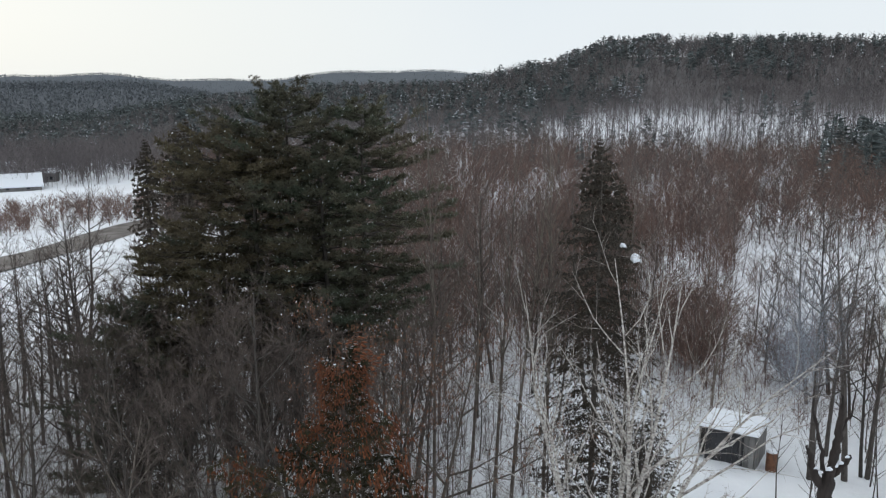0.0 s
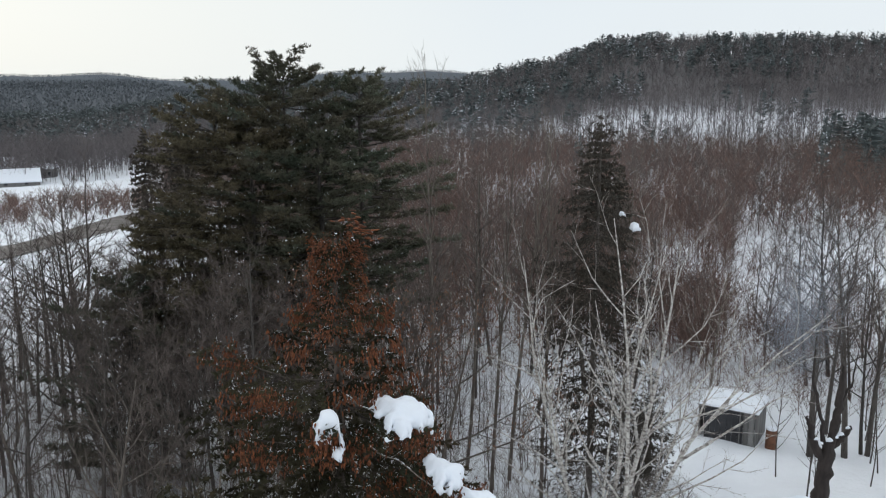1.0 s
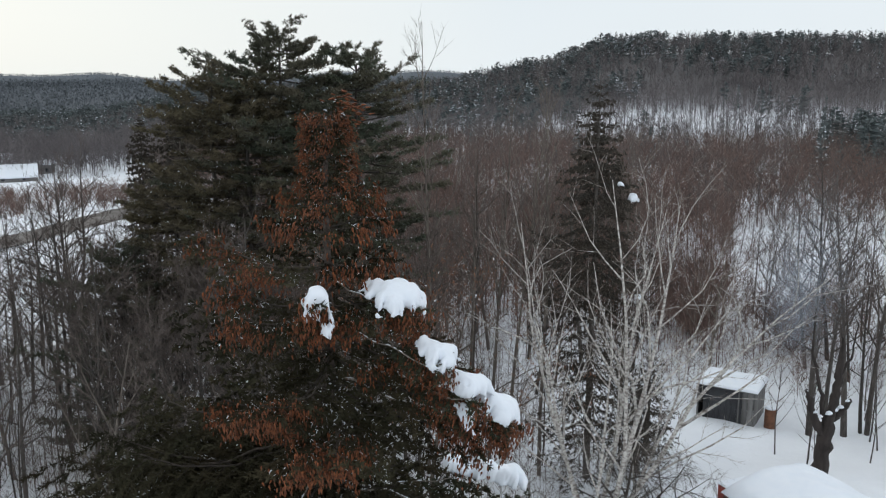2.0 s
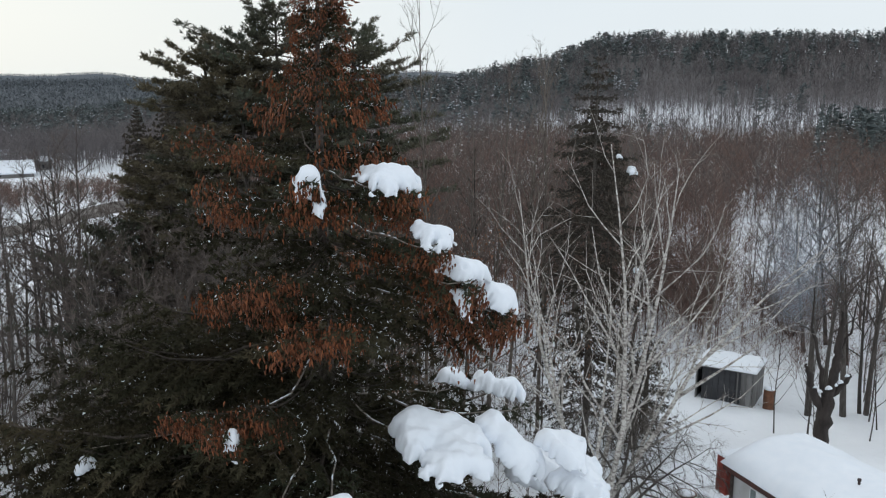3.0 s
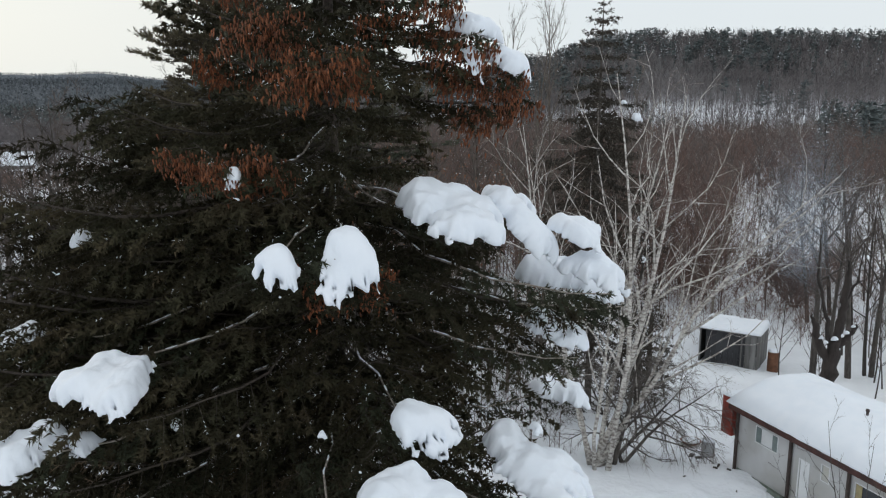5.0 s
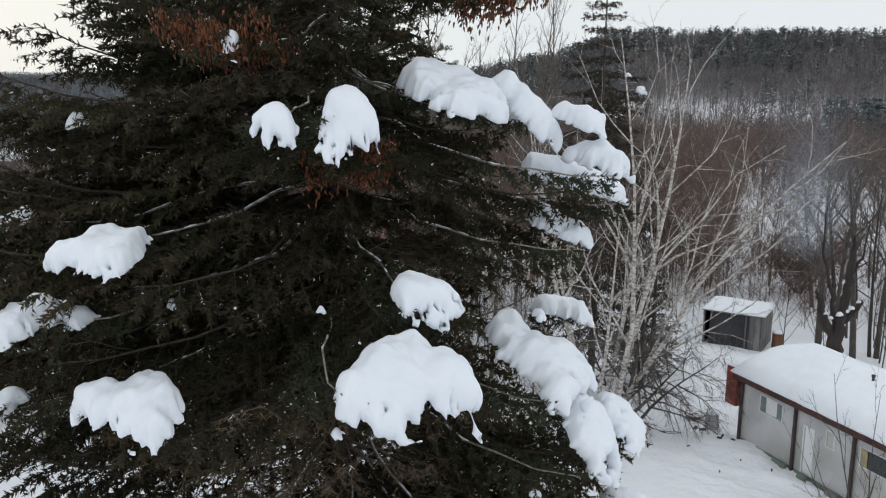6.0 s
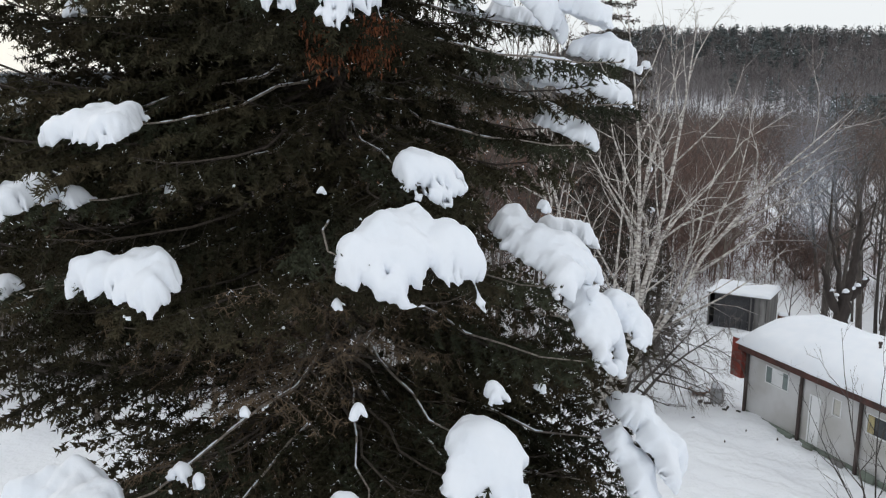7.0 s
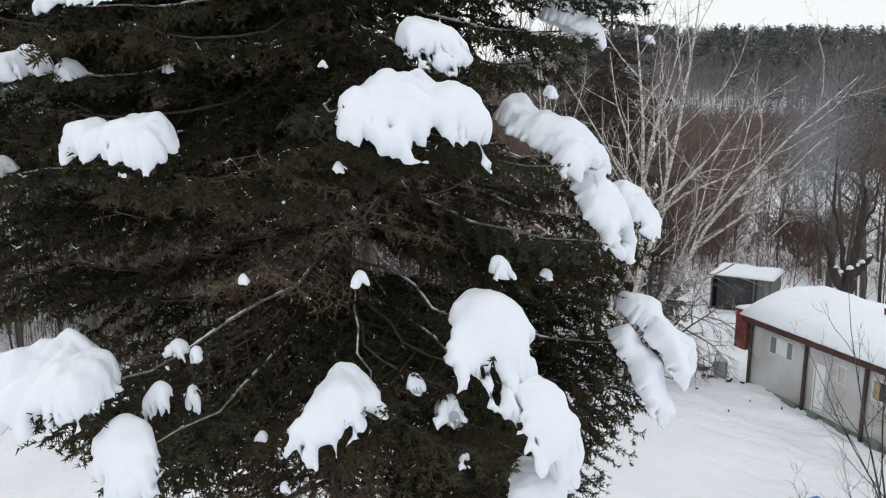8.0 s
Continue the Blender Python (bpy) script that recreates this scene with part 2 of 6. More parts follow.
def land(x, y):
    """Height of the snow: the yard, the falling woodland, the wooded hill ahead, the valley and the far ridges."""
    x, y = np.asarray(x, float), np.asarray(y, float)
    a = x / np.maximum(np.abs(y), 30.0)
    d = np.hypot(x, y)
    z = 0.3 * smooth(26, 10, y) - 0.8 * smooth(31.5, 36, y) - 1.6 * smooth(35, 54, y)
    z = z - 7.0 * smooth(110, 330, d) * smooth(-0.05, -0.5, a) * smooth(-50, 50, y)
    ahead = smooth(-40, 60, y)
    ridge = 17 + 14 * smooth(-0.02, 0.12, a) + 17 * smooth(0.11, 0.21, a) - 3 * smooth(0.3, 0.55, a) - 6 * smooth(-0.12, -0.3, a) - 9 * smooth(-0.3, -0.45, a)
    z = z + ahead * ridge * (0.28 * smooth(300, 430, d) + 0.72 * smooth(400, 600, d)) * (1 - 0.5 * smooth(680, 1100, d))
    z = z + 34 * smooth(900, 1250, d) * smooth(-0.2, -0.4, a) * ahead * (1 - smooth(1300, 1700, d))
    z = z + ahead * 72 * smooth(1700, 2300, d) * (0.80 + 0.16 * np.cos(a * 16 + 0.9) + 0.05 * np.cos(a * 47))
    z = z + 0.13 * lumps(x, y, 9, 0.4) + 0.05 * lumps(x, y, 2.7, 1.1) * smooth(80, 60, d) + 0.7 * lumps(x, y, 95, 2.0) * smooth(40, 150, d)
    # the trodden yard beside the trailer, and the path along its wall
    yard = smooth(7, 10, x) * smooth(40, 35, y) * smooth(14, 18, y) * smooth(16, 13.5, x + 0.35 * (y - 29))
    z = z + yard * (0.09 * lumps(x, y, 1.7, 0.9) + 0.06 * lumps(x, y, 0.9, 3.3))
    off = (x - 12.62) * 0.9435 + (y - 32.22) * 0.3313
    z = z - 0.10 * np.exp(-((off + 1.9 + 0.3 * np.sin(y * 0.5)) / 0.45) ** 2) * smooth(40, 36, y) * smooth(12, 16, y)
    z = z + 0.16 * np.exp(-((off + 0.75) / 0.5) ** 2) * smooth(34, 31.5, y) * smooth(12, 16, y)
    return z


def land_at(x, y):
    return float(land(x, y))


def brush_over(m, color, far):
    """Low brush and litter that break through the snow, where the attribute brush_cover says; haze is painted into the
    far colour.
    """
    nt = m.node_tree
    bsdf = nt.nodes["Principled BSDF"]
    old = bsdf.inputs["Base Color"].links[0].from_socket
    at = nt.nodes.new("ShaderNodeAttribute")
    at.attribute_name = "brush_cover"
    x = nt.nodes.new("ShaderNodeMix")
    x.data_type = "RGBA"
    nt.links.new(at.outputs["Fac"], x.inputs["Factor"])
    nt.links.new(old, x.inputs["A"])
    two = nt.nodes.new("ShaderNodeMix")
    two.data_type = "RGBA"
    at2 = nt.nodes.new("ShaderNodeAttribute")
    at2.attribute_name = "brush_haze"
    nt.links.new(at2.outputs["Fac"], two.inputs["Factor"])
    two.inputs["A"].default_value, two.inputs["B"].default_value = (*color, 1), (*far, 1)
    nt.links.new(two.outputs["Result"], x.inputs["B"])
    nt.links.new(x.outputs["Result"], bsdf.inputs["Base Color"])


# near brush colour lightened, far one blued, in place of real haze
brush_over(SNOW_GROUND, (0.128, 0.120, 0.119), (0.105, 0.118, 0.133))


def build_ground():
    rings = np.concatenate([np.linspace(0.6, 26, 100), np.linspace(26.5, 62, 60), 62 * (4200 / 62) ** (np.arange(1, 85) / 84.0)])
    seg = 340
    ang = np.arange(seg) * (2 * np.pi / seg)
    x = (rings[:, None] * np.sin(ang)[None]).ravel()
    y = (rings[:, None] * np.cos(ang)[None] + 25 * (rings[:, None] < 4000)).ravel()
    v = np.stack([x, y, land(x, y)], 1)
    k = len(rings)
    i, j = np.arange(k - 1)[:, None] * seg, np.arange(seg)[None]
    jn = (j + 1) % seg
    f = np.concatenate([np.stack([i + j, i + seg + jn, i + jn], -1).reshape(-1, 3), np.stack([i + j, i + seg + j, i + seg + jn], -1).reshape(-1, 3)])
    f = np.concatenate([f, np.stack([np.full(seg, len(v)), np.arange(seg), (np.arange(seg) + 1) % seg], -1)])
    v = np.concatenate([v, [[0, 25, land_at(0, 25)]]])
    s = Soup()
    s.add(v, f[:, ::-1])
    me = s.mesh("ground", SNOW_GROUND)
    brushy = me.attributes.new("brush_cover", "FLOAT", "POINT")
    tone = me.attributes.new("brush_haze", "FLOAT", "POINT")
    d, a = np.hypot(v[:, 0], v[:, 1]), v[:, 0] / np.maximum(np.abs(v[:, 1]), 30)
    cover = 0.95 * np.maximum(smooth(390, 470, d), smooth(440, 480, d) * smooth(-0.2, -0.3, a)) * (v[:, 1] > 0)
    # painted haze of the brush grows with distance
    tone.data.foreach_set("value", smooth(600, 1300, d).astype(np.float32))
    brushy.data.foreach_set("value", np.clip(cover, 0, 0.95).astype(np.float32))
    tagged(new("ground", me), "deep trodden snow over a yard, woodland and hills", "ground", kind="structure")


build_ground()
# ---- woods far off ----
def bare_mass(rng, x, y, h, limbs, twigs, tw_w, trunk_w=0.024, spread=0.2, bare=0.35):
    """Many leafless trees as one body: trunks, limbs and twigs."""
    s = Soup()
    n = len(x)
    base = np.stack([x, y, land(x, y) - 0.2], 1)
    lean = rng.normal(size=(n, 2)) * 0.05
    top = base + np.stack([lean[:, 0] * h, lean[:, 1] * h, h + 0.2], 1)
    for _ in range(2):
        s.slivers(base, top, h * trunk_w, rng)
    u = rng.uniform(bare, 0.95, (n, limbs))
    p0 = base[:, None] + (top - base)[:, None] * u[..., None]
    az = rng.uniform(0, 6.283, (n, limbs))
    ln = (h * spread)[:, None] * (1.25 - 0.75 * u) * rng.uniform(0.6, 1.3, (n, limbs))
    out = np.stack([np.cos(az), np.sin(az), rng.uniform(0.7, 1.7, (n, limbs))], -1)
    p1 = p0 + out * ln[..., None]
    s.slivers(p0.reshape(-1, 3), p1.reshape(-1, 3), tw_w * 1.6, rng)
    if twigs:
        k = rng.uniform(0.2, 1.0, (n, limbs, twigs))
        q0 = p0[:, :, None] + (p1 - p0)[:, :, None] * k[..., None]
        q1 = q0 + (out[:, :, None] + rng.normal(size=(n, limbs, twigs, 3)) * 0.9) * (ln[:, :, None, None] * rng.uniform(0.25, 0.6, (n, limbs, twigs, 1)))
        s.slivers(q0.reshape(-1, 3), q1.reshape(-1, 3), tw_w, rng)
    return s


def conifer_mass(rng, x, y, h, blades, width, pine=0.5):
    """Many distant conifers as one body, and the snow that lies on them as another."""
    s, w = Soup(), Soup()
    n = len(x)
    base = np.stack([x, y, land(x, y) - 0.2], 1)
    s.slivers(base, base + np.stack([x * 0, x * 0, h], 1), h * 0.035, rng)
    round_ = rng.random(n) < pine
    u = rng.uniform(0.0, 1.0, (n, blades))
    lo = np.where(round_, 0.42, 0.12)[:, None]
    t = lo + (1 - lo) * u
    rad = np.where(round_[:, None], 0.24 * np.sqrt(np.clip(1 - u ** 2, 0, 1)) + 0.03, 0.20 * (1 - u) + 0.02) * h[:, None] * rng.uniform(0.55, 1.15, (n, blades))
    az = rng.uniform(0, 6.283, (n, blades))
    p0 = base[:, None] + np.stack([0.15 * rad * np.cos(az), 0.15 * rad * np.sin(az), t * h[:, None]], -1)
    p1 = base[:, None] + np.stack([rad * np.cos(az), rad * np.sin(az), t * h[:, None] + rad * rng.uniform(-0.25, 0.35, (n, blades))], -1)
    s.slivers(p0.reshape(-1, 3), p1.reshape(-1, 3), np.repeat(h, blades) * width, rng)
    snowy = rng.random((n, blades)) < 0.55 * ((lumps(x, y, 70, 1.3) + rng.normal(size=n) * 0.5)[:, None] > 0.55)
    a, b = p0[snowy], p1[snowy]
    c = a + (b - a) * 0.45 + np.array([0, 0, 0.25])
    w.slivers(c, b + np.array([0, 0, 0.25]), 0.42, rng)
    return s, w


def scatter(rng, n, d0, d1, a0, a1, keep=None):
    """Places between two distances, spread by the slope x / y."""
    a = rng.uniform(a0, a1, n)
    d = np.sqrt(rng.uniform(d0 * d0, d1 * d1, n))
    y = d / np.sqrt(1 + a * a)
    x = a * y
    if keep is not None:
        k = keep(x, y)
        x, y = x[k], y[k]
    return x, y


def stuff(name, soup, mat, label, category):
    return tagged(new(name, soup.mesh(name, mat, False)), label, category, kind="stuff")


def open_field(x, y):
    """True on the open snow: the field by the road, and clearings on the flat."""
    a, d = x / y, np.hypot(x, y)
    field = (a < -0.36) & (d > 85) & (d < 300)
    clear = (lumps(x, y, 60, 0.8) > 0.40) & (d < 300) & (a > 0.05)
    strip = (a > 0.24 + 0.02 * np.sin(d * 0.3)) & (d > 91 + 4 * np.sin(a * 31)) & (d < 111 + 5 * np.sin(a * 23 + 1))
    return field | clear | (strip & (lumps(x, y, 9, 0.5) < 0.5))


def build_woods():
    rng = np.random.default_rng(5)
    # the hill ahead
    x, y = scatter(rng, 3800, 290, 445, -0.3, 0.68)
    stuff("foot_wood", bare_mass(rng, x, y, rng.uniform(8, 14, len(x)), 9, 3, 0.10, 0.018, 0.18, 0.40), BARK_HAZY, "slim bare trunks on the snow at the foot of the hill", "woodland")
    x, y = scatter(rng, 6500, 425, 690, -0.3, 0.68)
    stuff("hill_wood", bare_mass(rng, x, y, rng.uniform(9, 15, len(x)), 9, 2, 0.20, 0.020), BARK_HAZY, "bare grey hardwoods covering the snowy hillside", "woodland")
    conifer = lambda x, y: (lumps(x, y, 130, 0.3) + 1.1 * smooth(455, 600, np.hypot(x, y)) - 0.25 * smooth(0.1, 0.3, x / y) + 0.5 * smooth(0.16, 0.0, x / y) * smooth(400, 460, np.hypot(x, y)) + rng.normal(size=len(x)) * 0.25) > 0.30
    x, y = scatter(rng, 3800, 330, 650, -0.32, 0.68, conifer)
    belt = scatter(rng, 230, 418, 470, -0.14, 0.24)
    x, y = np.concatenate([x, belt[0]]), np.concatenate([y, belt[1]])
    s, w = conifer_mass(rng, x, y, rng.uniform(8, 17, len(x)), 46, 0.075, 0.6)
    stuff("hill_pines", s, HAZY_NEEDLE, "dark pines along the ridge and slopes", "woodland")
    stuff("hill_pine_snow", w, SNOW, "snow lying on the hillside pines", "snow")
    # nearer dark pines on the lower slope to the side of the hill
    x, y = scatter(rng, 110, 200, 320, 0.46, 0.68)
    s, w = conifer_mass(rng, x, y, rng.uniform(11, 17, len(x)), 100, 0.055, 0.3)
    stuff("slope_pines", s, HAZY_NEEDLE, "tall dark pines with snowy boughs on the lower slope", "woodland")
    stuff("slope_pine_snow", w, SNOW, "snow lying on the slope pines", "snow")
    x, y = scatter(rng, 90, 225, 335, -0.1, 0.5, lambda x, y: lumps(x, y, 80, 3.3) > 0.05)
    s, w = conifer_mass(rng, x, y, rng.uniform(6, 12, len(x)), 70, 0.07, 0.3)
    stuff("scattered_conifers", s, HAZY_NEEDLE, "scattered dark conifers on the flat below the hill", "woodland")
    stuff("scattered_conifer_snow", w, SNOW, "snow lying on the scattered conifers", "snow")
    # the valley
    x, y = scatter(rng, 1900, 400, 800, -0.70, -0.10)
    s, w = conifer_mass(rng, x, y, rng.uniform(9, 15, len(x)), 34, 0.10, 0.6)
    stuff("valley_pines", s, HAZY_NEEDLE, "belt of dark conifers across the valley", "woodland")
    stuff("valley_pine_snow", w, SNOW, "snow lying on the valley conifers", "snow")
    x, y = scatter(rng, 3000, 250, 560, -0.66, -0.05, lambda x, y: ~((x / y < -0.36) & (np.hypot(x, y) < 318)))
    stuff("valley_wood", bare_mass(rng, x, y, rng.uniform(8, 14, len(x)), 10, 3, 0.11, 0.02), BARK_HAZY, "bare grey trees in the valley", "woodland")
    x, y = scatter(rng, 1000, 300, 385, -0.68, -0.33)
    stuff("field_edge_wood", bare_mass(rng, x, y, rng.uniform(8, 14, len(x)), 12, 4, 0.10, 0.016, 0.22, 0.2), BARK_HAZY, "grey leafless wood along the far edge of the field", "woodland")
    # far ridges, with the haze of distance painted into their wood colours
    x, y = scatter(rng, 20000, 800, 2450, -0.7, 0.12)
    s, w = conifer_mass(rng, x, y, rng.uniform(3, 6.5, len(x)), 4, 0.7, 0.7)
    stuff("far_wood", s, RIDGE_FAR_HAZY, "wooded ridges on the skyline, coloured pale grey for haze", "woodland")
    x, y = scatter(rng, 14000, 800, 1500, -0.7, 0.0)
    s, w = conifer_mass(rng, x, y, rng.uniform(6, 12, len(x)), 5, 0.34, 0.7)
    stuff("near_ridge_wood", s, RIDGE_NEAR_HAZY, "mixed wood on the nearer ridge, coloured blue-grey for haze", "woodland")
    # middle distance: young hardwoods, thick and red-brown
    x, y = scatter(rng, 2300, 72, 310, -0.36, 0.62, lambda x, y: ~open_field(x, y) & (lumps(x, y, 38, 1.9) > -0.5))
    stuff("middle_wood", bare_mass(rng, x, y, rng.uniform(8, 13.5, len(x)), 12, 4, 0.045, 0.012), BARK_MID, "bare young hardwoods on the snowy flat", "woodland")
    x, y = scatter(rng, 2900, 66, 150, -0.24, 0.36, lambda x, y: ~open_field(x, y) & (lumps(x, y, 45, 2.2) > -0.45))
    stuff("thicket", bare_mass(rng, x, y, rng.uniform(5, 9.5, len(x)), 12, 6, 0.034, 0.010, 0.26, 0.15), TWIG_RED, "red-brown thicket of leafless saplings", "thicket")
    x, y = scatter(rng, 4300, 145, 300, -0.34, 0.62, lambda x, y: ~open_field(x, y) & (lumps(x, y, 70, 1.2) > -0.45))
    stuff("far_thicket", bare_mass(rng, x, y, rng.uniform(5, 10, len(x)), 10, 4, 0.085, 0.010, 0.26, 0.15), TWIG_RED, "brown thicket of leafless young trees farther off", "thicket")
    x, y = scatter(rng, 900, 72, 210, 0.26, 0.62, lambda x, y: (lumps(x, y, 40, 0.2) > -0.1) & ~open_field(x, y))
    stuff("brush", bare_mass(rng, x, y, rng.uniform(2, 5, len(x)), 12, 5, 0.034, 0.014, 0.3, 0.05), TWIG_RED, "low red-brown brush in the snow", "brush")
    x, y = rng.uniform(-40, 6, 1450), rng.uniform(34, 70, 1450)
    stuff("underbrush", bare_mass(rng, x, y, rng.uniform(1.5, 6, len(x)), 10, 5, 0.014, 0.010, 0.28, 0.05), TWIG, "brown leafless underbrush among the hardwoods", "brush")
    x, y = rng.uniform(13, 46, 620), rng.uniform(57, 94, 620)
    stuff("yard_brush", bare_mass(rng, x, y, rng.uniform(1.2, 4.2, len(x)), 10, 5, 0.022, 0.012, 0.3, 0.05), TWIG_RED, "low brown brush at the wood's edge behind the shed", "brush")
    x, y = scatter(rng, 330, 168, 225, -0.62, -0.30)
    stuff("field_brush", bare_mass(rng, x, y, rng.uniform(2, 4, len(x)), 16, 5, 0.06, 0.03, 0.35, 0.02), TWIG_RED, "reddish brush at the edge of the field", "brush")


BARK_MID = material("grey_brown_bark", (0.150, 0.128, 0.118), 0.9, (0.095, 0.080, 0.074), 0.1, vary=0.35, island=True)
# bark of the distant hardwoods, its paleness includes painted-in aerial haze
BARK_HAZY = material("hazy_bark", (0.185, 0.166, 0.166), 0.9, (0.130, 0.118, 0.121), 0.05, vary=0.35, island=True)
# both ridge colours are lifted and blued to imitate aerial haze
RIDGE_NEAR_HAZY = material("near_ridge_wood", (0.165, 0.180, 0.194), 0.9, (0.130, 0.143, 0.156), 0.006, vary=0.25, island=True)
RIDGE_FAR_HAZY = material("hazy_far_ridge", (0.170, 0.186, 0.204), 0.9, (0.140, 0.154, 0.170), 0.004, vary=0.12, island=True)
build_woods()
# ---- single trees ----
def bare_tree(name, seed, h, r, o, bark, twig, label, group):
    """A leafless tree at the origin: trunk with limbs, and its crown of twigs."""
    rng = np.random.default_rng(seed)
    wood, tw = Soup(), Soup()
    grow(rng, wood, tw, (0, 0, -0.3), (rng.normal() * 0.04, rng.normal() * 0.04, 1), h + 0.3, r, 0, o)
    t = thing(name, pose(0, 0, -200), label, "tree", group)
    part("trunk", wood.mesh("trunk", bark), t)
    tagged(part("crown", tw.mesh("crown", twig, False), t), kind="stuff")
    return t


def plant(models, rng, spots, lo=0.85, hi=1.15):
    """Copies of the models at the spots, turned and sized at random; the models themselves take the first spots."""
    for i, (x, y) in enumerate(spots):
        k = rng.uniform(lo, hi)
        m = Matrix.LocRotScale((x, y, land_at(x, y)), Euler((0, 0, rng.uniform(0, 6.28))), (k, k, k * rng.uniform(0.92, 1.1)))
        if i < len(models):
            models[i].matrix_basis = m
        else:
            copy_thing(models[i % len(models)], m)


def spaced(rng, n, x0, x1, y0, y1, gap, ok=None):
    """Up to n random places in a box, at least gap apart."""
    got = []
    for _ in range(n * 30):
        if len(got) == n:
            break
        p = (rng.uniform(x0, x1), rng.uniform(y0, y1))
        if (ok is None or ok(*p)) and all((p[0] - q[0]) ** 2 + (p[1] - q[1]) ** 2 > gap * gap for q in got):
            got.append(p)
    return got


def build_hardwoods():
    rng = np.random.default_rng(11)
    label = "tall leafless hardwood with a slim grey trunk in snow"
    tall = [bare_tree("hardwood_tree", 20 + i, h, r, FOREST, BARK, TWIG, label, "hardwoods round the yard") for i, (h, r) in enumerate(((14.5, 0.15), (12.5, 0.12), (16, 0.17), (11, 0.10)))]
    wood_ok = lambda x, y: not (-16 < x < -2 and 43 < y < 53) and (x / y > -0.46 or rng.random() < 0.8)
    spots = spaced(rng, 92, -38, -1, 36, 68, 1.9, wood_ok)
    spots += spaced(rng, 18, -2, 18, 58, 76, 2.6)
    spots += spaced(rng, 22, 27, 50, 49, 74, 2.6)
    plant(tall, rng, spots)
    pale = [bare_tree("pale_hardwood_tree", 40 + i, h, 0.13, WIDE, BARK_PALE, TWIG, "spreading leafless tree with pale grey limbs", "pale hardwoods") for i, h in enumerate((10.5, 9.0))]
    spots = spaced(rng, 12, -30, -4, 30, 44, 4.0) + spaced(rng, 10, 16, 44, 58, 78, 4.5)
    plant(pale, rng, spots)
    thin = [bare_tree("sapling", 60 + i, h, 0.05, SAPLING, BARK, TWIG, "thin leafless sapling standing in snow", "saplings") for i, h in enumerate((7.5, 6.0, 5.0))]
    spots = spaced(rng, 85, -34, -3, 27, 60, 1.0) + spaced(rng, 34, 20, 40, 42, 60, 1.4, lambda x, y: not (15 < x < 27 and y > 47)) + spaced(rng, 12, 0, 13, 42, 56, 1.4)
    plant(thin, rng, spots)


build_hardwoods()
# ---- the great spruce ----
TRUNK_X, TRUNK_Y, TOP_Z = -1.32, 10.4, 19.45


def bough_path(length, sag=0.10):
    """Middle line of a spruce bough along +x: it sags, then lifts at the tip."""
    s = np.linspace(0, 1, 9)
    return np.stack([s * length, np.zeros(9), length * (-sag * np.sin(s * np.pi * 0.9) + sag * s ** 4)], 1)


def needles_on(rng, soup, a, b, per_m, length, width, least=3):
    """Needles all round the shoots that run from a to b."""
    ln = np.linalg.norm(b - a, axis=1)
    count = np.maximum(least, (ln * per_m).astype(int))
    i = np.repeat(np.arange(len(a)), count)
    t = rng.random(len(i))
    way = (b - a) / (ln[:, None] + 1e-9)
    p0 = a[i] + (b - a)[i] * t[:, None]
    out = np.cross(way[i], rng.normal(size=(len(i), 3)))
    out /= np.linalg.norm(out, axis=1, keepdims=True) + 1e-9
    d = way[i] * 0.75 + out
    d /= np.linalg.norm(d, axis=1, keepdims=True)
    p1 = p0 + d * (length * rng.uniform(0.7, 1.15, len(i)))[:, None]
    soup.slivers(p0, p1, width, rng)


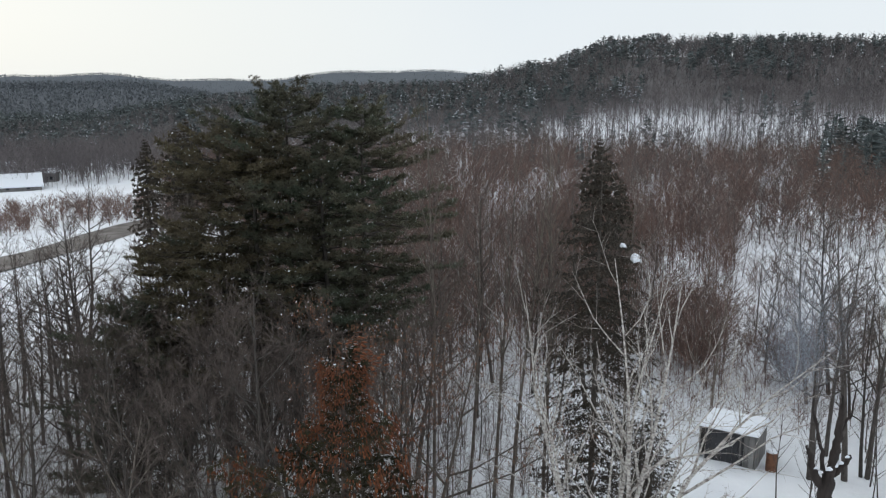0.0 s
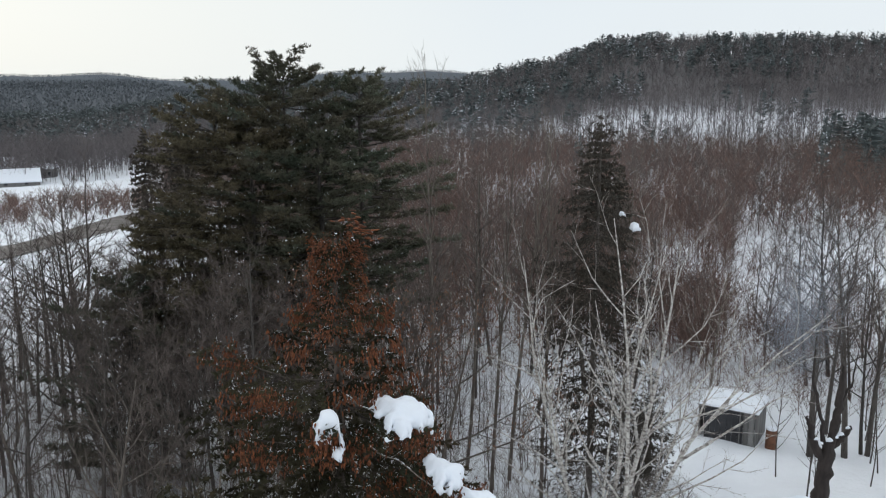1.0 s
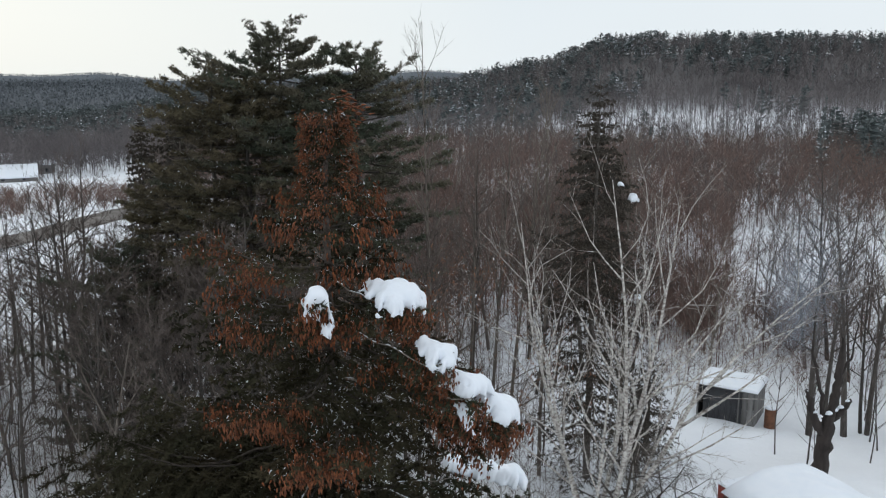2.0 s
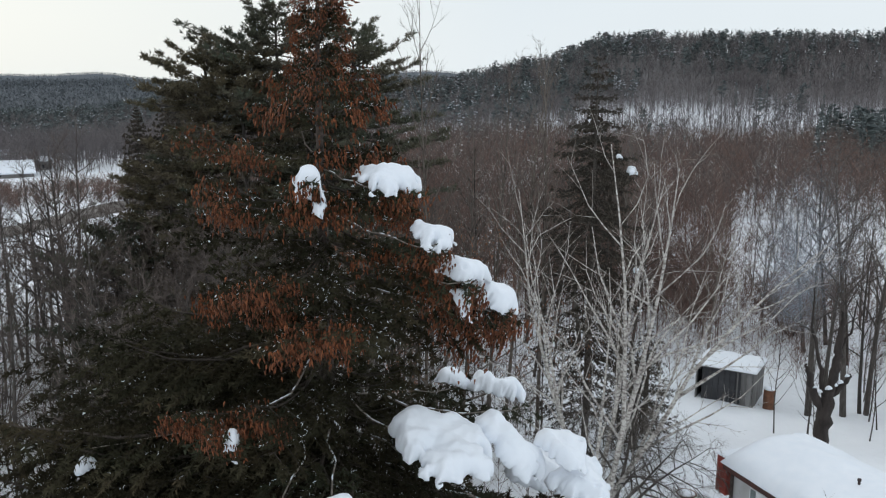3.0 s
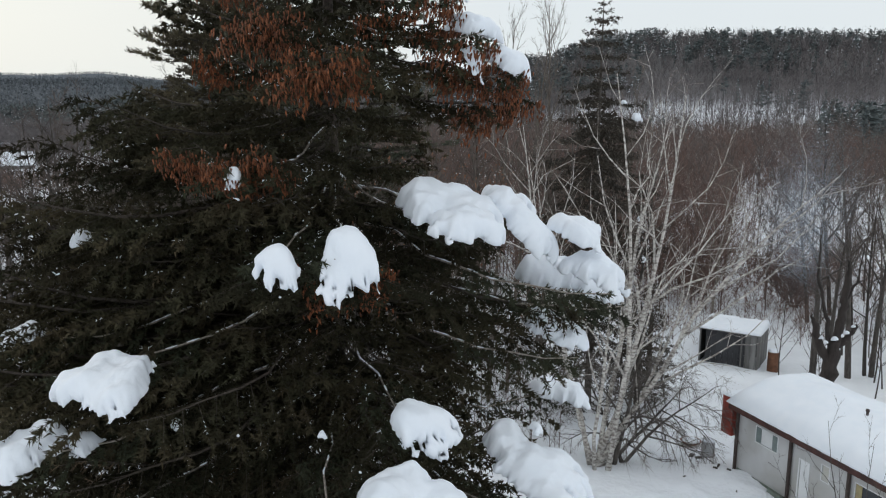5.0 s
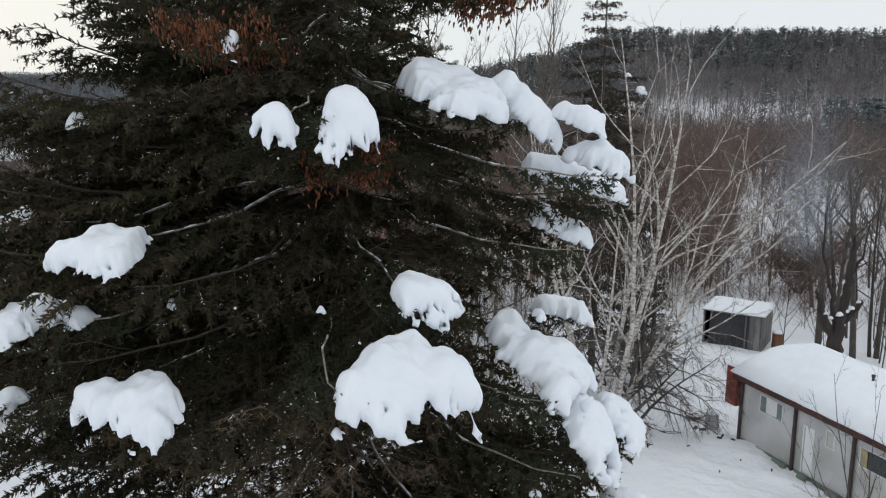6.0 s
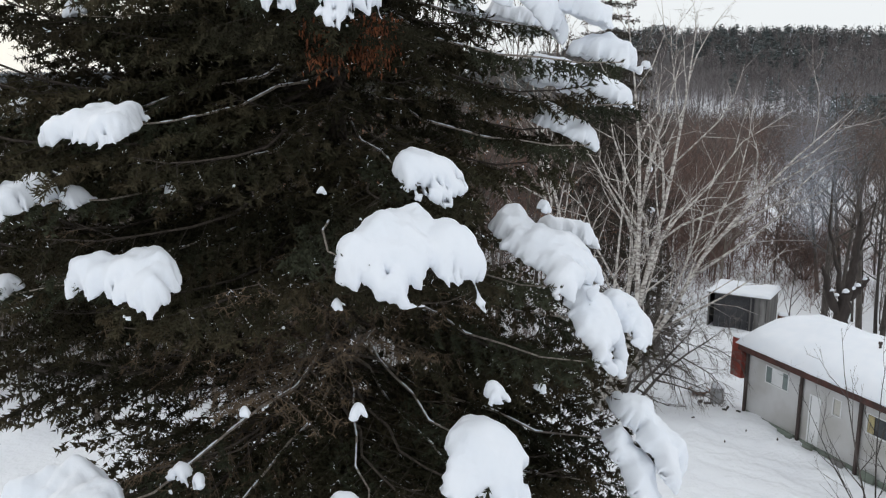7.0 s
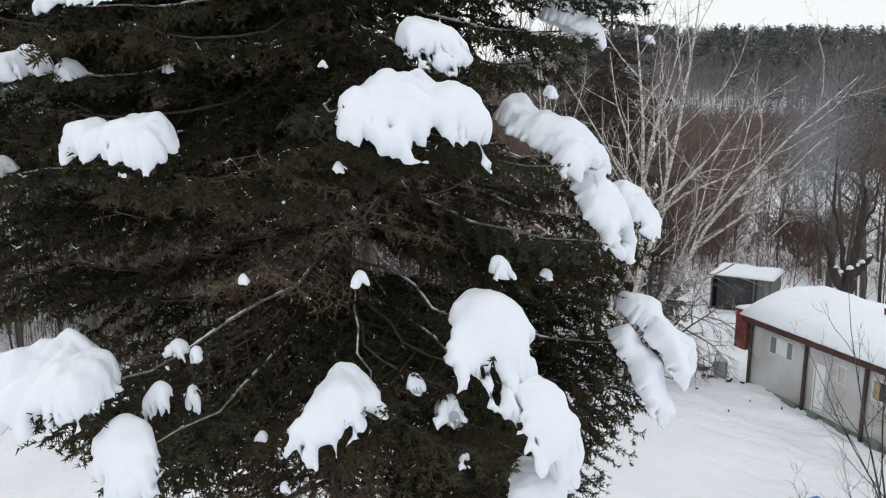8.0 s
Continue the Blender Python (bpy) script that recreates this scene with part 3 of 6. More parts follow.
def bough_meshes(seed, length, cones, per_m=60, step=0.12, needle=0.075, width=0.024, bare=0.16, mats=None, fine=True):
    """Wood, needles, cones and snow dust of one bough of that length."""
    rng = np.random.default_rng(seed)
    wood, green, brown, white = Soup(), Soup(), Soup(), Soup()
    path = bough_path(length, 0.045 if bare >= 0.45 else 0.10)
    s = np.linspace(0, 1, len(path))
    crook = 0.030 if bare >= 0.45 else 0.02
    path[1:, 1] += np.cumsum(rng.normal(size=len(path) - 1)) * crook * length
    path[1:-1, 2] += rng.normal(size=len(path) - 2) * (crook - 0.015) * length * 0.7
    wood.tube(path, 0.006 + (0.004 if bare >= 0.45 else 0.006) * length * (1 - s) ** 0.8, 5 if fine else 3)
    at = lambda u: np.stack([np.interp(u, s, path[:, k]) for k in range(3)], -1)
    a_list, b_list, ends = [], [], []
    pos = bare * length
    side = 1
    while pos < length * 0.985:
        u = pos / length
        side = -side
        reach = min(0.36 * length, 1.15) * (0.30 + 1.5 * (1 - u)) * min(1.0, 0.45 + 2.2 * (u - bare)) * rng.uniform(0.7, 1.15) * (0.55 if bare >= 0.45 else 1.0) + 0.10
        ang = rng.uniform(0.75, 1.05)
        k = max(2, int(reach / 0.28))
        q = np.linspace(0, 1, k + 1)
        sag = rng.uniform(0.05, 0.26)
        sec = at(u) + np.stack([q * reach * math.cos(ang), side * q * reach * math.sin(ang), -sag * reach * q ** 1.6], 1)
        if fine and bare < 0.45:
            wood.tube(sec, 0.0045 * (1 - 0.7 * q) + 0.001, 3, close=False)
        a_list.append(sec[1:-1] if k > 1 else sec[:-1])
        b_list.append(sec[2:] if k > 1 else sec[1:])
        # hanging and side shoots
        m = max(4, int(reach / 0.055))
        t = rng.uniform(0.12, 1, m)
        p = np.stack([np.interp(t, q, sec[:, c]) for c in range(3)], 1)
        d = np.stack([rng.uniform(0.1, 0.9, m), side * rng.uniform(-0.7, 0.9, m), rng.uniform(-0.75, 0.12, m)], 1)
        d /= np.linalg.norm(d, axis=1, keepdims=True)
        e = p + d * (rng.uniform(0.09, 0.26, m) * (1.1 - 0.4 * t))[:, None]
        a_list.append(p)
        b_list.append(e)
        ends.append(np.concatenate([e, np.full((m, 1), u)], 1))
        pos += step * rng.uniform(0.8, 1.2)
    a_list.append(at(np.array([0.86, 0.93])))
    b_list.append(at(np.array([0.93, 1.0])))
    a, b, ends = np.concatenate(a_list), np.concatenate(b_list), np.concatenate(ends)
    needles_on(rng, green, a, b, per_m, needle, width, 3 if fine else 2 if per_m > 5 else 1)
    green.slivers(a, b, 0.012, rng)
    if cones:
        near = np.abs(ends[:, 1]) < 0.22 + 0.11 * length
        pick = ends[(ends[:, 3] > (0.56 if length > 1.0 else 0.4)) & near]
        pick = np.repeat(pick, 12, axis=0)
        pick = pick[rng.random(len(pick)) < np.clip(0.4 + 2.2 * (pick[:, 3] - 0.6), 0.2, 0.95)]
        for x, y, z, _ in pick:
            ln, r = rng.uniform(0.042, 0.068), rng.uniform(0.011, 0.015)
            tip = np.array([rng.normal() * 0.012, rng.normal() * 0.012, -ln])
            q = np.array([0, 0.3, 1.0])
            o = np.array([x + rng.normal() * 0.05, y + rng.normal() * 0.05, z - 0.03 + rng.normal() * 0.065])
            brown.tube(o + tip * q[:, None], r * np.array([0.4, 1.0, 0.25]), 3, close=False)
    # small pats of snow caught on the shoots
    pick = (rng.random(len(a)) < (0.014 if fine else 0.0)) & (b[:, 2] - a[:, 2] > -0.05)
    for p, q in zip(a[pick], b[pick]):
        r, k0 = rng.uniform(0.005, 0.011) * (1 + 1.6 * rng.random() ** 5), rng.uniform(0.0, 0.4)
        k = np.array([k0, k0 + 0.06, k0 + 0.13, k0 + rng.uniform(0.18, 0.26)])[:, None]
        white.tube(p + (q - p) * k + [0, 0, 0.010], r * np.array([0.35, 1.0, 0.8, 0.3]), 4)
    if fine:
        # rime on the needles of the upper shoots
        pick = (rng.random(len(a)) < (0.34 if cones else 0.06)) & (b[:, 2] - a[:, 2] > -0.07) & (a[:, 0] > 0.4 * length)
        lift = np.array([0, 0, 0.025])
        needles_on(rng, white, a[pick] + lift, b[pick] + lift, 20, 0.045, 0.007, 2)
    if not fine:
        return wood, green, white
    if bare >= 0.45:
        # a line of snow along the bare part
        for u in np.arange(0.08, 0.62, 0.035):
            if rng.random() < 0.6:
                p = at(np.array([u, u + 0.02, u + 0.04]))
                white.tube(p + [0, 0, 0.004 + 0.004 * length * (1 - u) ** 0.8], 0.0055 * np.array([0.5, 1.2, 0.5]) * (1 + length * 0.25), 5, close=False)
    m_wood, m_green, m_cone, m_snow = mats
    out = [("", wood.mesh("branch", m_wood)), ("needles", green.mesh("needles", m_green, False))]
    if cones:
        out.append(("cone_cluster", brown.mesh("cone_cluster", m_cone)))
    out.append(("snow_dust", white.mesh("snow_dust", m_snow)))
    return out


LENGTHS = (0.5, 0.9, 1.4, 2.0, 2.7, 3.5, 4.3)
SPRUCE_MATS = (BRANCH_BARK, NEEDLE, CONE, SNOW)
LADEN_MATS = (LADEN_BARK, NEEDLE_TIP, CONE, SNOW)


def set_bough(parent, kit, m):
    ob = part("branch", kit[0][1], parent, "", m)
    for name, me in kit[1:]:
        tagged(part(name, me, ob), kind="stuff")
    return ob


def bough_pose(z, azimuth, pitch, scale=1.0):
    return Matrix.Translation((0, 0, z)) @ Euler((0, 0, azimuth)).to_matrix().to_4x4() @ Euler((0, -pitch, 0)).to_matrix().to_4x4() @ Matrix.Diagonal((scale, scale, scale, 1))


def scallops(rng, t, count, depth):
    """A ragged edge of round drips of uneven length, with sharp notches between them."""
    cuts = np.sort(np.concatenate([[-1.4, 1.4], np.linspace(-1.25, 1.25, count) + rng.uniform(-0.9, 0.9, count) / count]))
    i = np.clip(np.searchsorted(cuts, t) - 1, 0, len(cuts) - 2)
    long = rng.uniform(0.15, 1.0, len(cuts))
    q = (t - cuts[i]) / (cuts[i + 1] - cuts[i])
    return depth * long[i] * np.clip(1 - (2 * q - 1) ** 2, 0, 1) ** 0.5


def snow_pad(seed, wide, deep, thick, sag_out, sag_side, tilt=0.0):
    """A pillow of snow on a bough: outward is +x. Narrow where the limb comes in, it fans out, is smooth on top, and drips over the edges."""
    rng = np.random.default_rng(seed)
    cell = max(0.017, 0.013 + 0.008 * wide)
    nu, nv = int(1.35 * deep / cell) + 3, int(1.35 * wide / cell) + 3
    u, v = np.meshgrid(np.linspace(-1.35, 1.35, nu), np.linspace(-1.35, 1.35, nv), indexing="ij")
    x, y = u * deep / 2, v * wide / 2
    drape = -tilt * u - sag_out * np.clip(u + 0.3, 0, 1.35) ** 2 - sag_side * np.clip(np.abs(v), 0, 1.05) ** 1.6
    grain = lambda k, o: np.array([noise.noise((a * k + 3.1 * seed, b * k + seed, c * k + o)) for a, b, c in zip(x.ravel(), y.ravel(), drape.ravel())]).reshape(x.shape)
    big, mid, fine = grain(2.6, 0.3), grain(7.5, 4.1), grain(17.0, 7.3)
    skew = rng.uniform(-0.28, 0.28)
    w = v - skew * (u + 0.2)
    side = np.interp(u, (-1.05, -0.92, -0.6, -0.1, 0.4, 1.1), (0.10, 0.34, 0.56, 0.82, 0.98, 0.92))
    end = 0.95 - 0.34 * w * w
    body = np.minimum(np.minimum((side - np.abs(w)) * wide / 2, (end - u) * deep / 2), (u + 1.03) * deep / 2) + 0.10 * wide * big
    drips = max(2, int(round(1.5 + 2.6 * wide)))
    bite = scallops(rng, w, drips, 0.15) - 0.11
    nick = np.where(w > 0, scallops(rng, u, drips + 1, 0.12), scallops(rng, u, drips + 1, 0.12)) - 0.08
    m = np.minimum(np.minimum((side + nick * smooth(-0.9, -0.3, u) - np.abs(w)) * wide / 2, (end + bite - u) * deep / 2), (u + 1.03) * deep / 2)
    m = m + 0.13 * wide * big

    def along(p, q):
        """Distance to the line from p to q, and how far along it."""
        d = q - p
        t = np.clip(((x - p[0]) * d[0] + (y - p[1]) * d[1]) / (d @ d), 0, 1)
        return np.hypot(x - p[0] - t * d[0], y - p[1] - t * d[1]), t

    # gaps where a shoot has shed its snow, cut in from the edge
    for _ in range(int(2 + 2.6 * wide)):
        ang = rng.choice((-1, 1)) * rng.uniform(0.2, 1.9)
        far = np.array([0.60 * deep * math.cos(ang), 0.60 * wide * math.sin(ang)])
        dist, t = along(far, far * rng.uniform(0.64, 0.86) + rng.normal(size=2) * 0.06 * wide)
        m = np.minimum(m, dist - (0.012 + 0.045 * wide) * (1 - 0.8 * t) * rng.uniform(0.5, 1.3))
    m = m + (0.04 + 0.06 * wide) * mid + 0.055 * fine + 0.038 * grain(34.0, 2.2)
    m[[0, -1], :] = m[:, [0, -1]] = -1
    inside = m > 0
    # pull the vertices just outside onto the outline
    px, py, hits = np.zeros_like(x), np.zeros_like(x), np.zeros_like(x)
    for du, dv in ((1, 0), (-1, 0), (0, 1), (0, -1)):
        mi, xi, yi, ii = (np.roll(np.roll(w, du, 0), dv, 1) for w in (m, x, y, inside))
        ok = ~inside & ii
        t = np.where(ok, mi / (mi - m + 1e-9), 0)
        px += np.where(ok, xi + (x - xi) * t, 0)
        py += np.where(ok, yi + (y - yi) * t, 0)
        hits += ok
    edge = hits > 0
    x, y = np.where(edge, px / np.maximum(hits, 1), x), np.where(edge, py / np.maximum(hits, 1), y)
    un, vn = x * 2 / deep, y * 2 / wide
    base = -tilt * un - sag_out * np.clip(un + 0.3, 0, 1.35) ** 2 - sag_side * np.clip(np.abs(vn), 0, 1.05) ** 1.6 
    base = base - (0.04 + 0.35 * thick) * (1 - np.clip(body / (0.06 + 0.9 * thick), 0, 1)) ** 1.5
    rim = np.clip(np.where(inside, m, 0) / (0.02 + 0.22 * thick), 0, 1)
    core = np.clip(body / (0.05 + 0.9 * thick), 0, 1)
    plump = np.sqrt(1 - (1 - rim) ** 2) * (0.42 + 0.58 * np.sqrt(1 - (1 - core) ** 2))
    # thickness stands square to the slope that it lies on
    bu = -tilt - 2 * sag_out * np.clip(un + 0.3, 0, 1.35)
    bv = -1.6 * sag_side * np.clip(np.abs(vn), 0, 1.05) ** 0.6 * np.sign(vn)
    nx, ny = -bu * 2 / deep, -bv * 2 / wide
    nz = 1 / np.sqrt(1 + nx ** 2 + ny ** 2)
    nx, ny = nx * nz, ny * nz
    up = thick * plump * (0.95 + 0.75 * big + 0.28 * mid + 0.08 * fine)
    down = -0.25 * thick * plump
    used = inside | edge
    q = used[:-1, :-1] & used[1:, :-1] & used[1:, 1:] & used[:-1, 1:]
    idx = np.arange(nu * nv).reshape(nu, nv)
    a, b, c, d = idx[:-1, :-1][q], idx[1:, :-1][q], idx[1:, 1:][q], idx[:-1, 1:][q]
    f = [np.stack([a, b, c], 1), np.stack([a, c, d], 1)]
    corner = np.stack([idx[:-1, :-1], idx[1:, :-1], idx[1:, 1:], idx[:-1, 1:]], -1).reshape(-1, 4)
    has = used.ravel()[corner]
    three = corner[has.sum(1) == 3]
    gone = np.argmin(used.ravel()[three], axis=1)
    f += [np.stack([three[np.arange(len(three)), (gone + k) % 4] for k in (1, 2, 3)], 1)]
    f = np.concatenate(f)
    f = f[~edge.ravel()[f].all(1)]
    n = nu * nv
    under = np.where(edge.ravel(), np.arange(n), np.arange(n) + n)
    vv = np.concatenate([np.stack([x + nx * h, y + ny * h, base + nz * h], -1).reshape(-1, 3) for h in (up, down)])
    ff = np.concatenate([f, under[f[:, ::-1]]])
    keep = np.unique(ff)
    remap = np.zeros(2 * n, int)
    remap[keep] = np.arange(len(keep))
    vv, ff = vv[keep], remap[ff]
    # soften it
    e = np.concatenate([ff[:, [0, 1]], ff[:, [1, 2]], ff[:, [2, 0]]])
    for _ in range(1):
        total, count = np.zeros_like(vv), np.zeros(len(vv))
        np.add.at(total, e[:, 0], vv[e[:, 1]])
        np.add.at(count, e[:, 0], 1)
        vv = 0.45 * vv + 0.55 * total / np.maximum(count, 1)[:, None]
    # faint lumps all over
    fn = np.cross(vv[ff[:, 1]] - vv[ff[:, 0]], vv[ff[:, 2]] - vv[ff[:, 0]])
    vn3 = np.zeros_like(vv)
    for k in range(3):
        np.add.at(vn3, ff[:, k], fn)
    vn3 /= np.linalg.norm(vn3, axis=1, keepdims=True) + 1e-12
    lump = np.array([0.020 * noise.noise((p[0] * 6 + seed, p[1] * 6, p[2] * 6)) + 0.010 * noise.noise((p[0] * 17, p[1] * 17 + seed, p[2] * 17)) for p in vv])
    vv = vv + vn3 * (lump * min(1.0, 0.4 + wide))[:, None]
    s = Soup()
    s.add(vv, ff)
    return s.mesh("snow_clump", SNOW)


class Spruce:
    def __init__(self):
        self.tree = thing("spruce_tree", pose(TRUNK_X, TRUNK_Y, 0), "tall dark spruce with hanging orange-brown cones and snow-laden boughs", "tree")
        self.kits = [[bough_meshes(100 + 10 * i + j, ln, False, mats=SPRUCE_MATS) for j in range(2)] for i, ln in enumerate(LENGTHS)]
        self.cone_kits = [[bough_meshes(300 + 10 * i + j, ln, True, mats=SPRUCE_MATS) for j in range(2)] for i, ln in enumerate(LENGTHS[:6])]
        self.top_kits = [[bough_meshes(600 + 10 * i + j, ln, 2, mats=SPRUCE_MATS) for j in range(2)] for i, ln in enumerate(LENGTHS[:4])]
        self.back_kits = [[bough_meshes(800 + i, ln, False, per_m=16, step=0.16, needle=0.10, width=0.06, mats=SPRUCE_MATS)] for i, ln in enumerate(LENGTHS)]
        dead = (DEAD_BARK, DEAD_NEEDLE, CONE, SNOW)
        self.dead_kits = [[bough_meshes(850 + i, ln, False, per_m=13, step=0.15, needle=0.07, width=0.014, mats=dead)] for i, ln in enumerate(LENGTHS)]
        self.shade_kits = [[bough_meshes(850 + i, ln, False, per_m=13, step=0.15, needle=0.07, width=0.016, mats=SPRUCE_MATS)] for i, ln in enumerate(LENGTHS)]
        self.laden_kits = [[bough_meshes(500 + 10 * i, ln, k, bare=0.5, mats=LADEN_MATS) for k in (False, True)] for i, ln in enumerate(LENGTHS)]
        s = Soup()
        z = np.linspace(-0.5, TOP_Z, 24)
        w = np.cumsum(np.random.default_rng(3).normal(size=(24, 2)) * 0.012, axis=0)
        s.tube(np.stack([w[:, 0], w[:, 1], z], 1), 0.235 * (1 - z / (TOP_Z + 0.3)) ** 0.85 + 0.012, 12)
        part("trunk", s.mesh("trunk", SPRUCE_BARK), self.tree)
        self.loaded, self.count = [], 0

    def bough(self, rng, z, az, length, pitch, cones, laden=False, dead=False):
        if dead:
            i = int(np.argmin([abs(math.log(k / length)) for k in LENGTHS]))
            set_bough(self.tree, (self.dead_kits if z < 11.6 else self.shade_kits)[i][0], bough_pose(z, az, pitch, length / LENGTHS[i]))
            return
        if not laden and math.sin(az) > 0.45 and length > 1.2:
            i = int(np.argmin([abs(math.log(k / length)) for k in LENGTHS]))
            set_bough(self.tree, self.back_kits[i][0], bough_pose(z, az, pitch, length / LENGTHS[i]))
            return
        if laden:
            i = int(np.argmin([abs(math.log(k / length)) for k in LENGTHS]))
            set_bough(self.tree, self.laden_kits[i][int(bool(cones))], bough_pose(z, az, pitch, length / LENGTHS[i]))
            return
        kits = self.top_kits if cones == 2 and length < 2.3 else self.cone_kits if cones and length < 3.9 else self.kits
        i = int(np.argmin([abs(math.log(k / length)) for k in LENGTHS[:len(kits)]]))
        set_bough(self.tree, kits[i][int(rng.integers(2))], bough_pose(z, az, pitch, length / LENGTHS[i]))

    def clump(self, x, y, z, wide, tall, thick=None, cones=None, bough=True, seed=0):
        """A snow clump centred there, that wide and tall as one sees it from the yard, and the bough that bears it."""
        self.count += 1
        rng = np.random.default_rng(900 + self.count)
        dx, dy = x - TRUNK_X, y - TRUNK_Y
        az, dist = math.atan2(dy, dx), math.hypot(dx, dy)
        ax, ay = abs(dx) / dist, abs(dy) / dist
        aspect = 0.72 if ay > 0.7 else 1.1
        w = wide / math.hypot(ay, aspect * ax) * 0.95
        deep = w * aspect
        thick = thick or min(0.18, 0.075 + 0.09 * wide, 0.015 + 0.36 * wide)
        fall = max(0.20 * wide, 1.0 * (tall - thick - 0.28 * math.hypot(deep * ay, w * ax)))
        tilt = 0.42 * fall * smooth(0.45, 0.8, ax)
        me = snow_pad(self.count + seed, w, deep, thick, 0.62 * fall - 0.9 * tilt, 0.30 * fall - 0.3 * tilt, float(tilt))
        ob = new("snow_clump", me)
        ob.matrix_basis = Matrix.Translation((x, y, z + 0.72 * fall - 0.3 * thick)) @ Euler((0, 0, az)).to_matrix().to_4x4()
        tagged(ob, "clump of fresh snow draped over a spruce bough", "snow", "snow clumps on the spruce")
        if not bough:
            return
        length = dist + deep * 0.42
        rise = 0.10 * dist if z > 15 else 0.24 * dist
        z0 = min(z + rise, TOP_Z - 0.5)
        s = dist / length
        sag = 0.045 * length * (s ** 4 - math.sin(s * math.pi * 0.9))
        pitch = math.atan2(z + 0.62 * fall - 0.8 * thick - z0 - sag, dist) - 0.5 * fall / dist * ax
        self.bough(rng, z0, az, length, pitch, z > 15.2 if cones is None else cones, True)
        for side in ((-1, 1) if math.cos(az) < 0.7 else (1,)):
            self.bough(rng, z0 - 0.12, az + side * 0.16 * min(1.5, 2.4 / dist) * (0.6 + 0.4 * wide), length * 0.93, pitch - 0.09, z > 15.2)
        self.loaded.append((az, z, dist))

    def tip(self, x, y, z):
        """A bough hung with cones whose end lies there."""
        rng = np.random.default_rng(int(900 + 100 * z))
        dx, dy = x - TRUNK_X, y - TRUNK_Y
        dist = math.hypot(dx, dy)
        for da, k in ((0, 1.08), (0.12, 0.95)):
            self.bough(rng, z + 0.12 * dist + 2 * da * da, math.atan2(dy, dx) + da, dist * k, -0.05, True)

    def fill(self):
        """The other boughs, whorl upon whorl, short where they would hide the laden ones."""
        rng = np.random.default_rng(77)
        z, turn = TOP_Z - 0.22, 0.0
        while z > 2.4:
            down = TOP_Z - z
            reach = min(0.15 + 0.78 * down ** 0.90, 4.8) * np.interp(down, (0.3, 0.9, 1.5, 2.1, 4.0), (0.6, 0.55, 0.72, 0.82, 0.97))
            if down < 2.4:
                # a slim spire, then sudden long arms
                reach = np.interp(down, (0.2, 0.45, 0.85, 1.15, 1.35, 1.8, 2.4), (0.12, 0.20, 0.30, 0.42, 0.95, 1.4, 2.0))
            n = 6 if down < 4.5 else 9 if down < 7 else 8 if z > 11.5 else 6 if z > 6 else 4
            turn += 0.9
            for i in range(n):
                az = turn + i * 2 * math.pi / n + rng.uniform(-0.25, 0.25)
                k = reach * (rng.uniform(0.5, 1.14) if 1.0 < down < 5 else rng.uniform(0.66, 1.10)) * (1.08 - (0.20 if z < 14.3 else 0.10) * math.cos(az))
                front = -math.sin(az)
                if front > 0.3:
                    k *= np.interp(front, (0.3, 0.6), (0.8, 0.8 - 0.36 * min(1.0, down / 4) - 0.30 * float(smooth(11.6, 10.4, z))))
                for a2, z2, d2 in self.loaded:
                    gap = (az - a2 + math.pi) % (2 * math.pi) - math.pi
                    if (-1.3 if math.cos(a2) > 0.6 else -0.45) < gap < 0.45 and -0.15 < z - z2 < 1.5:
                        k = min(k, max(0.5, d2 * 0.55))
                pitch = np.interp(down, (0, 0.6, 1.2, 2, 3, 7, 14), (0.95, 0.75, 0.36, 0.10, 0.0, -0.10, -0.22)) + rng.uniform(-0.06, 0.06)
                zz = z + rng.uniform(-0.07, 0.07)
                heavy = zz > 16.0 or (zz > 14.9 and math.cos(az) < -0.1 and rng.random() < 0.5)
                if front > 0.35 and zz < 17.4 and rng.random() < 0.5:
                    heavy = False
                self.bough(rng, zz, az, max(0.3, k), pitch, 2 if zz > 17.0 else heavy)
            # short inner boughs that fill the heart of the crown
            for i in range(0 if down < 2 or z < 5 else 3 if z > 11.4 else 7):
                az = rng.uniform(math.pi, 2 * math.pi)
                self.bough(rng, z + rng.uniform(-0.2, 0.2), az, reach * rng.uniform(0.30, 0.50 if z > 11.4 else 0.72), rng.uniform(-0.4, 0.0), False, dead=True)
            for i in range(3 if 11 < z < 15.5 else 1 if 9.5 < z < 16.5 else 0):
                self.bough(rng, z + rng.uniform(-0.2, 0.2), math.pi + rng.uniform(-0.5, 0.6), reach * rng.uniform(0.9, 1.22), rng.uniform(-0.2, 0.08), False)
            for i in range(2 if 12.8 < z < 15.0 else 0):
                self.bough(rng, z + rng.uniform(-0.2, 0.2), math.pi + rng.uniform(-0.1, 0.45), reach * rng.uniform(1.1, 1.35), rng.uniform(-0.12, 0.04), False)
            for i in range(3 if 5.5 < z < 10.5 else 0):
                self.bough(rng, z + rng.uniform(-0.2, 0.2), rng.uniform(-0.25, 0.45), reach * rng.uniform(0.62, 0.88), rng.uniform(-0.25, -0.02), False)
            z -= np.interp(down, (0, 1, 1.6, 3, 10), (0.13, 0.18, 0.50, 0.58, 0.60) if z > 6 else (0.5, 0.5, 0.5, 0.6, 0.7))
        # the leader
        self.bough(rng, TOP_Z - 0.55, 0.4, 0.62, 1.45, 2)


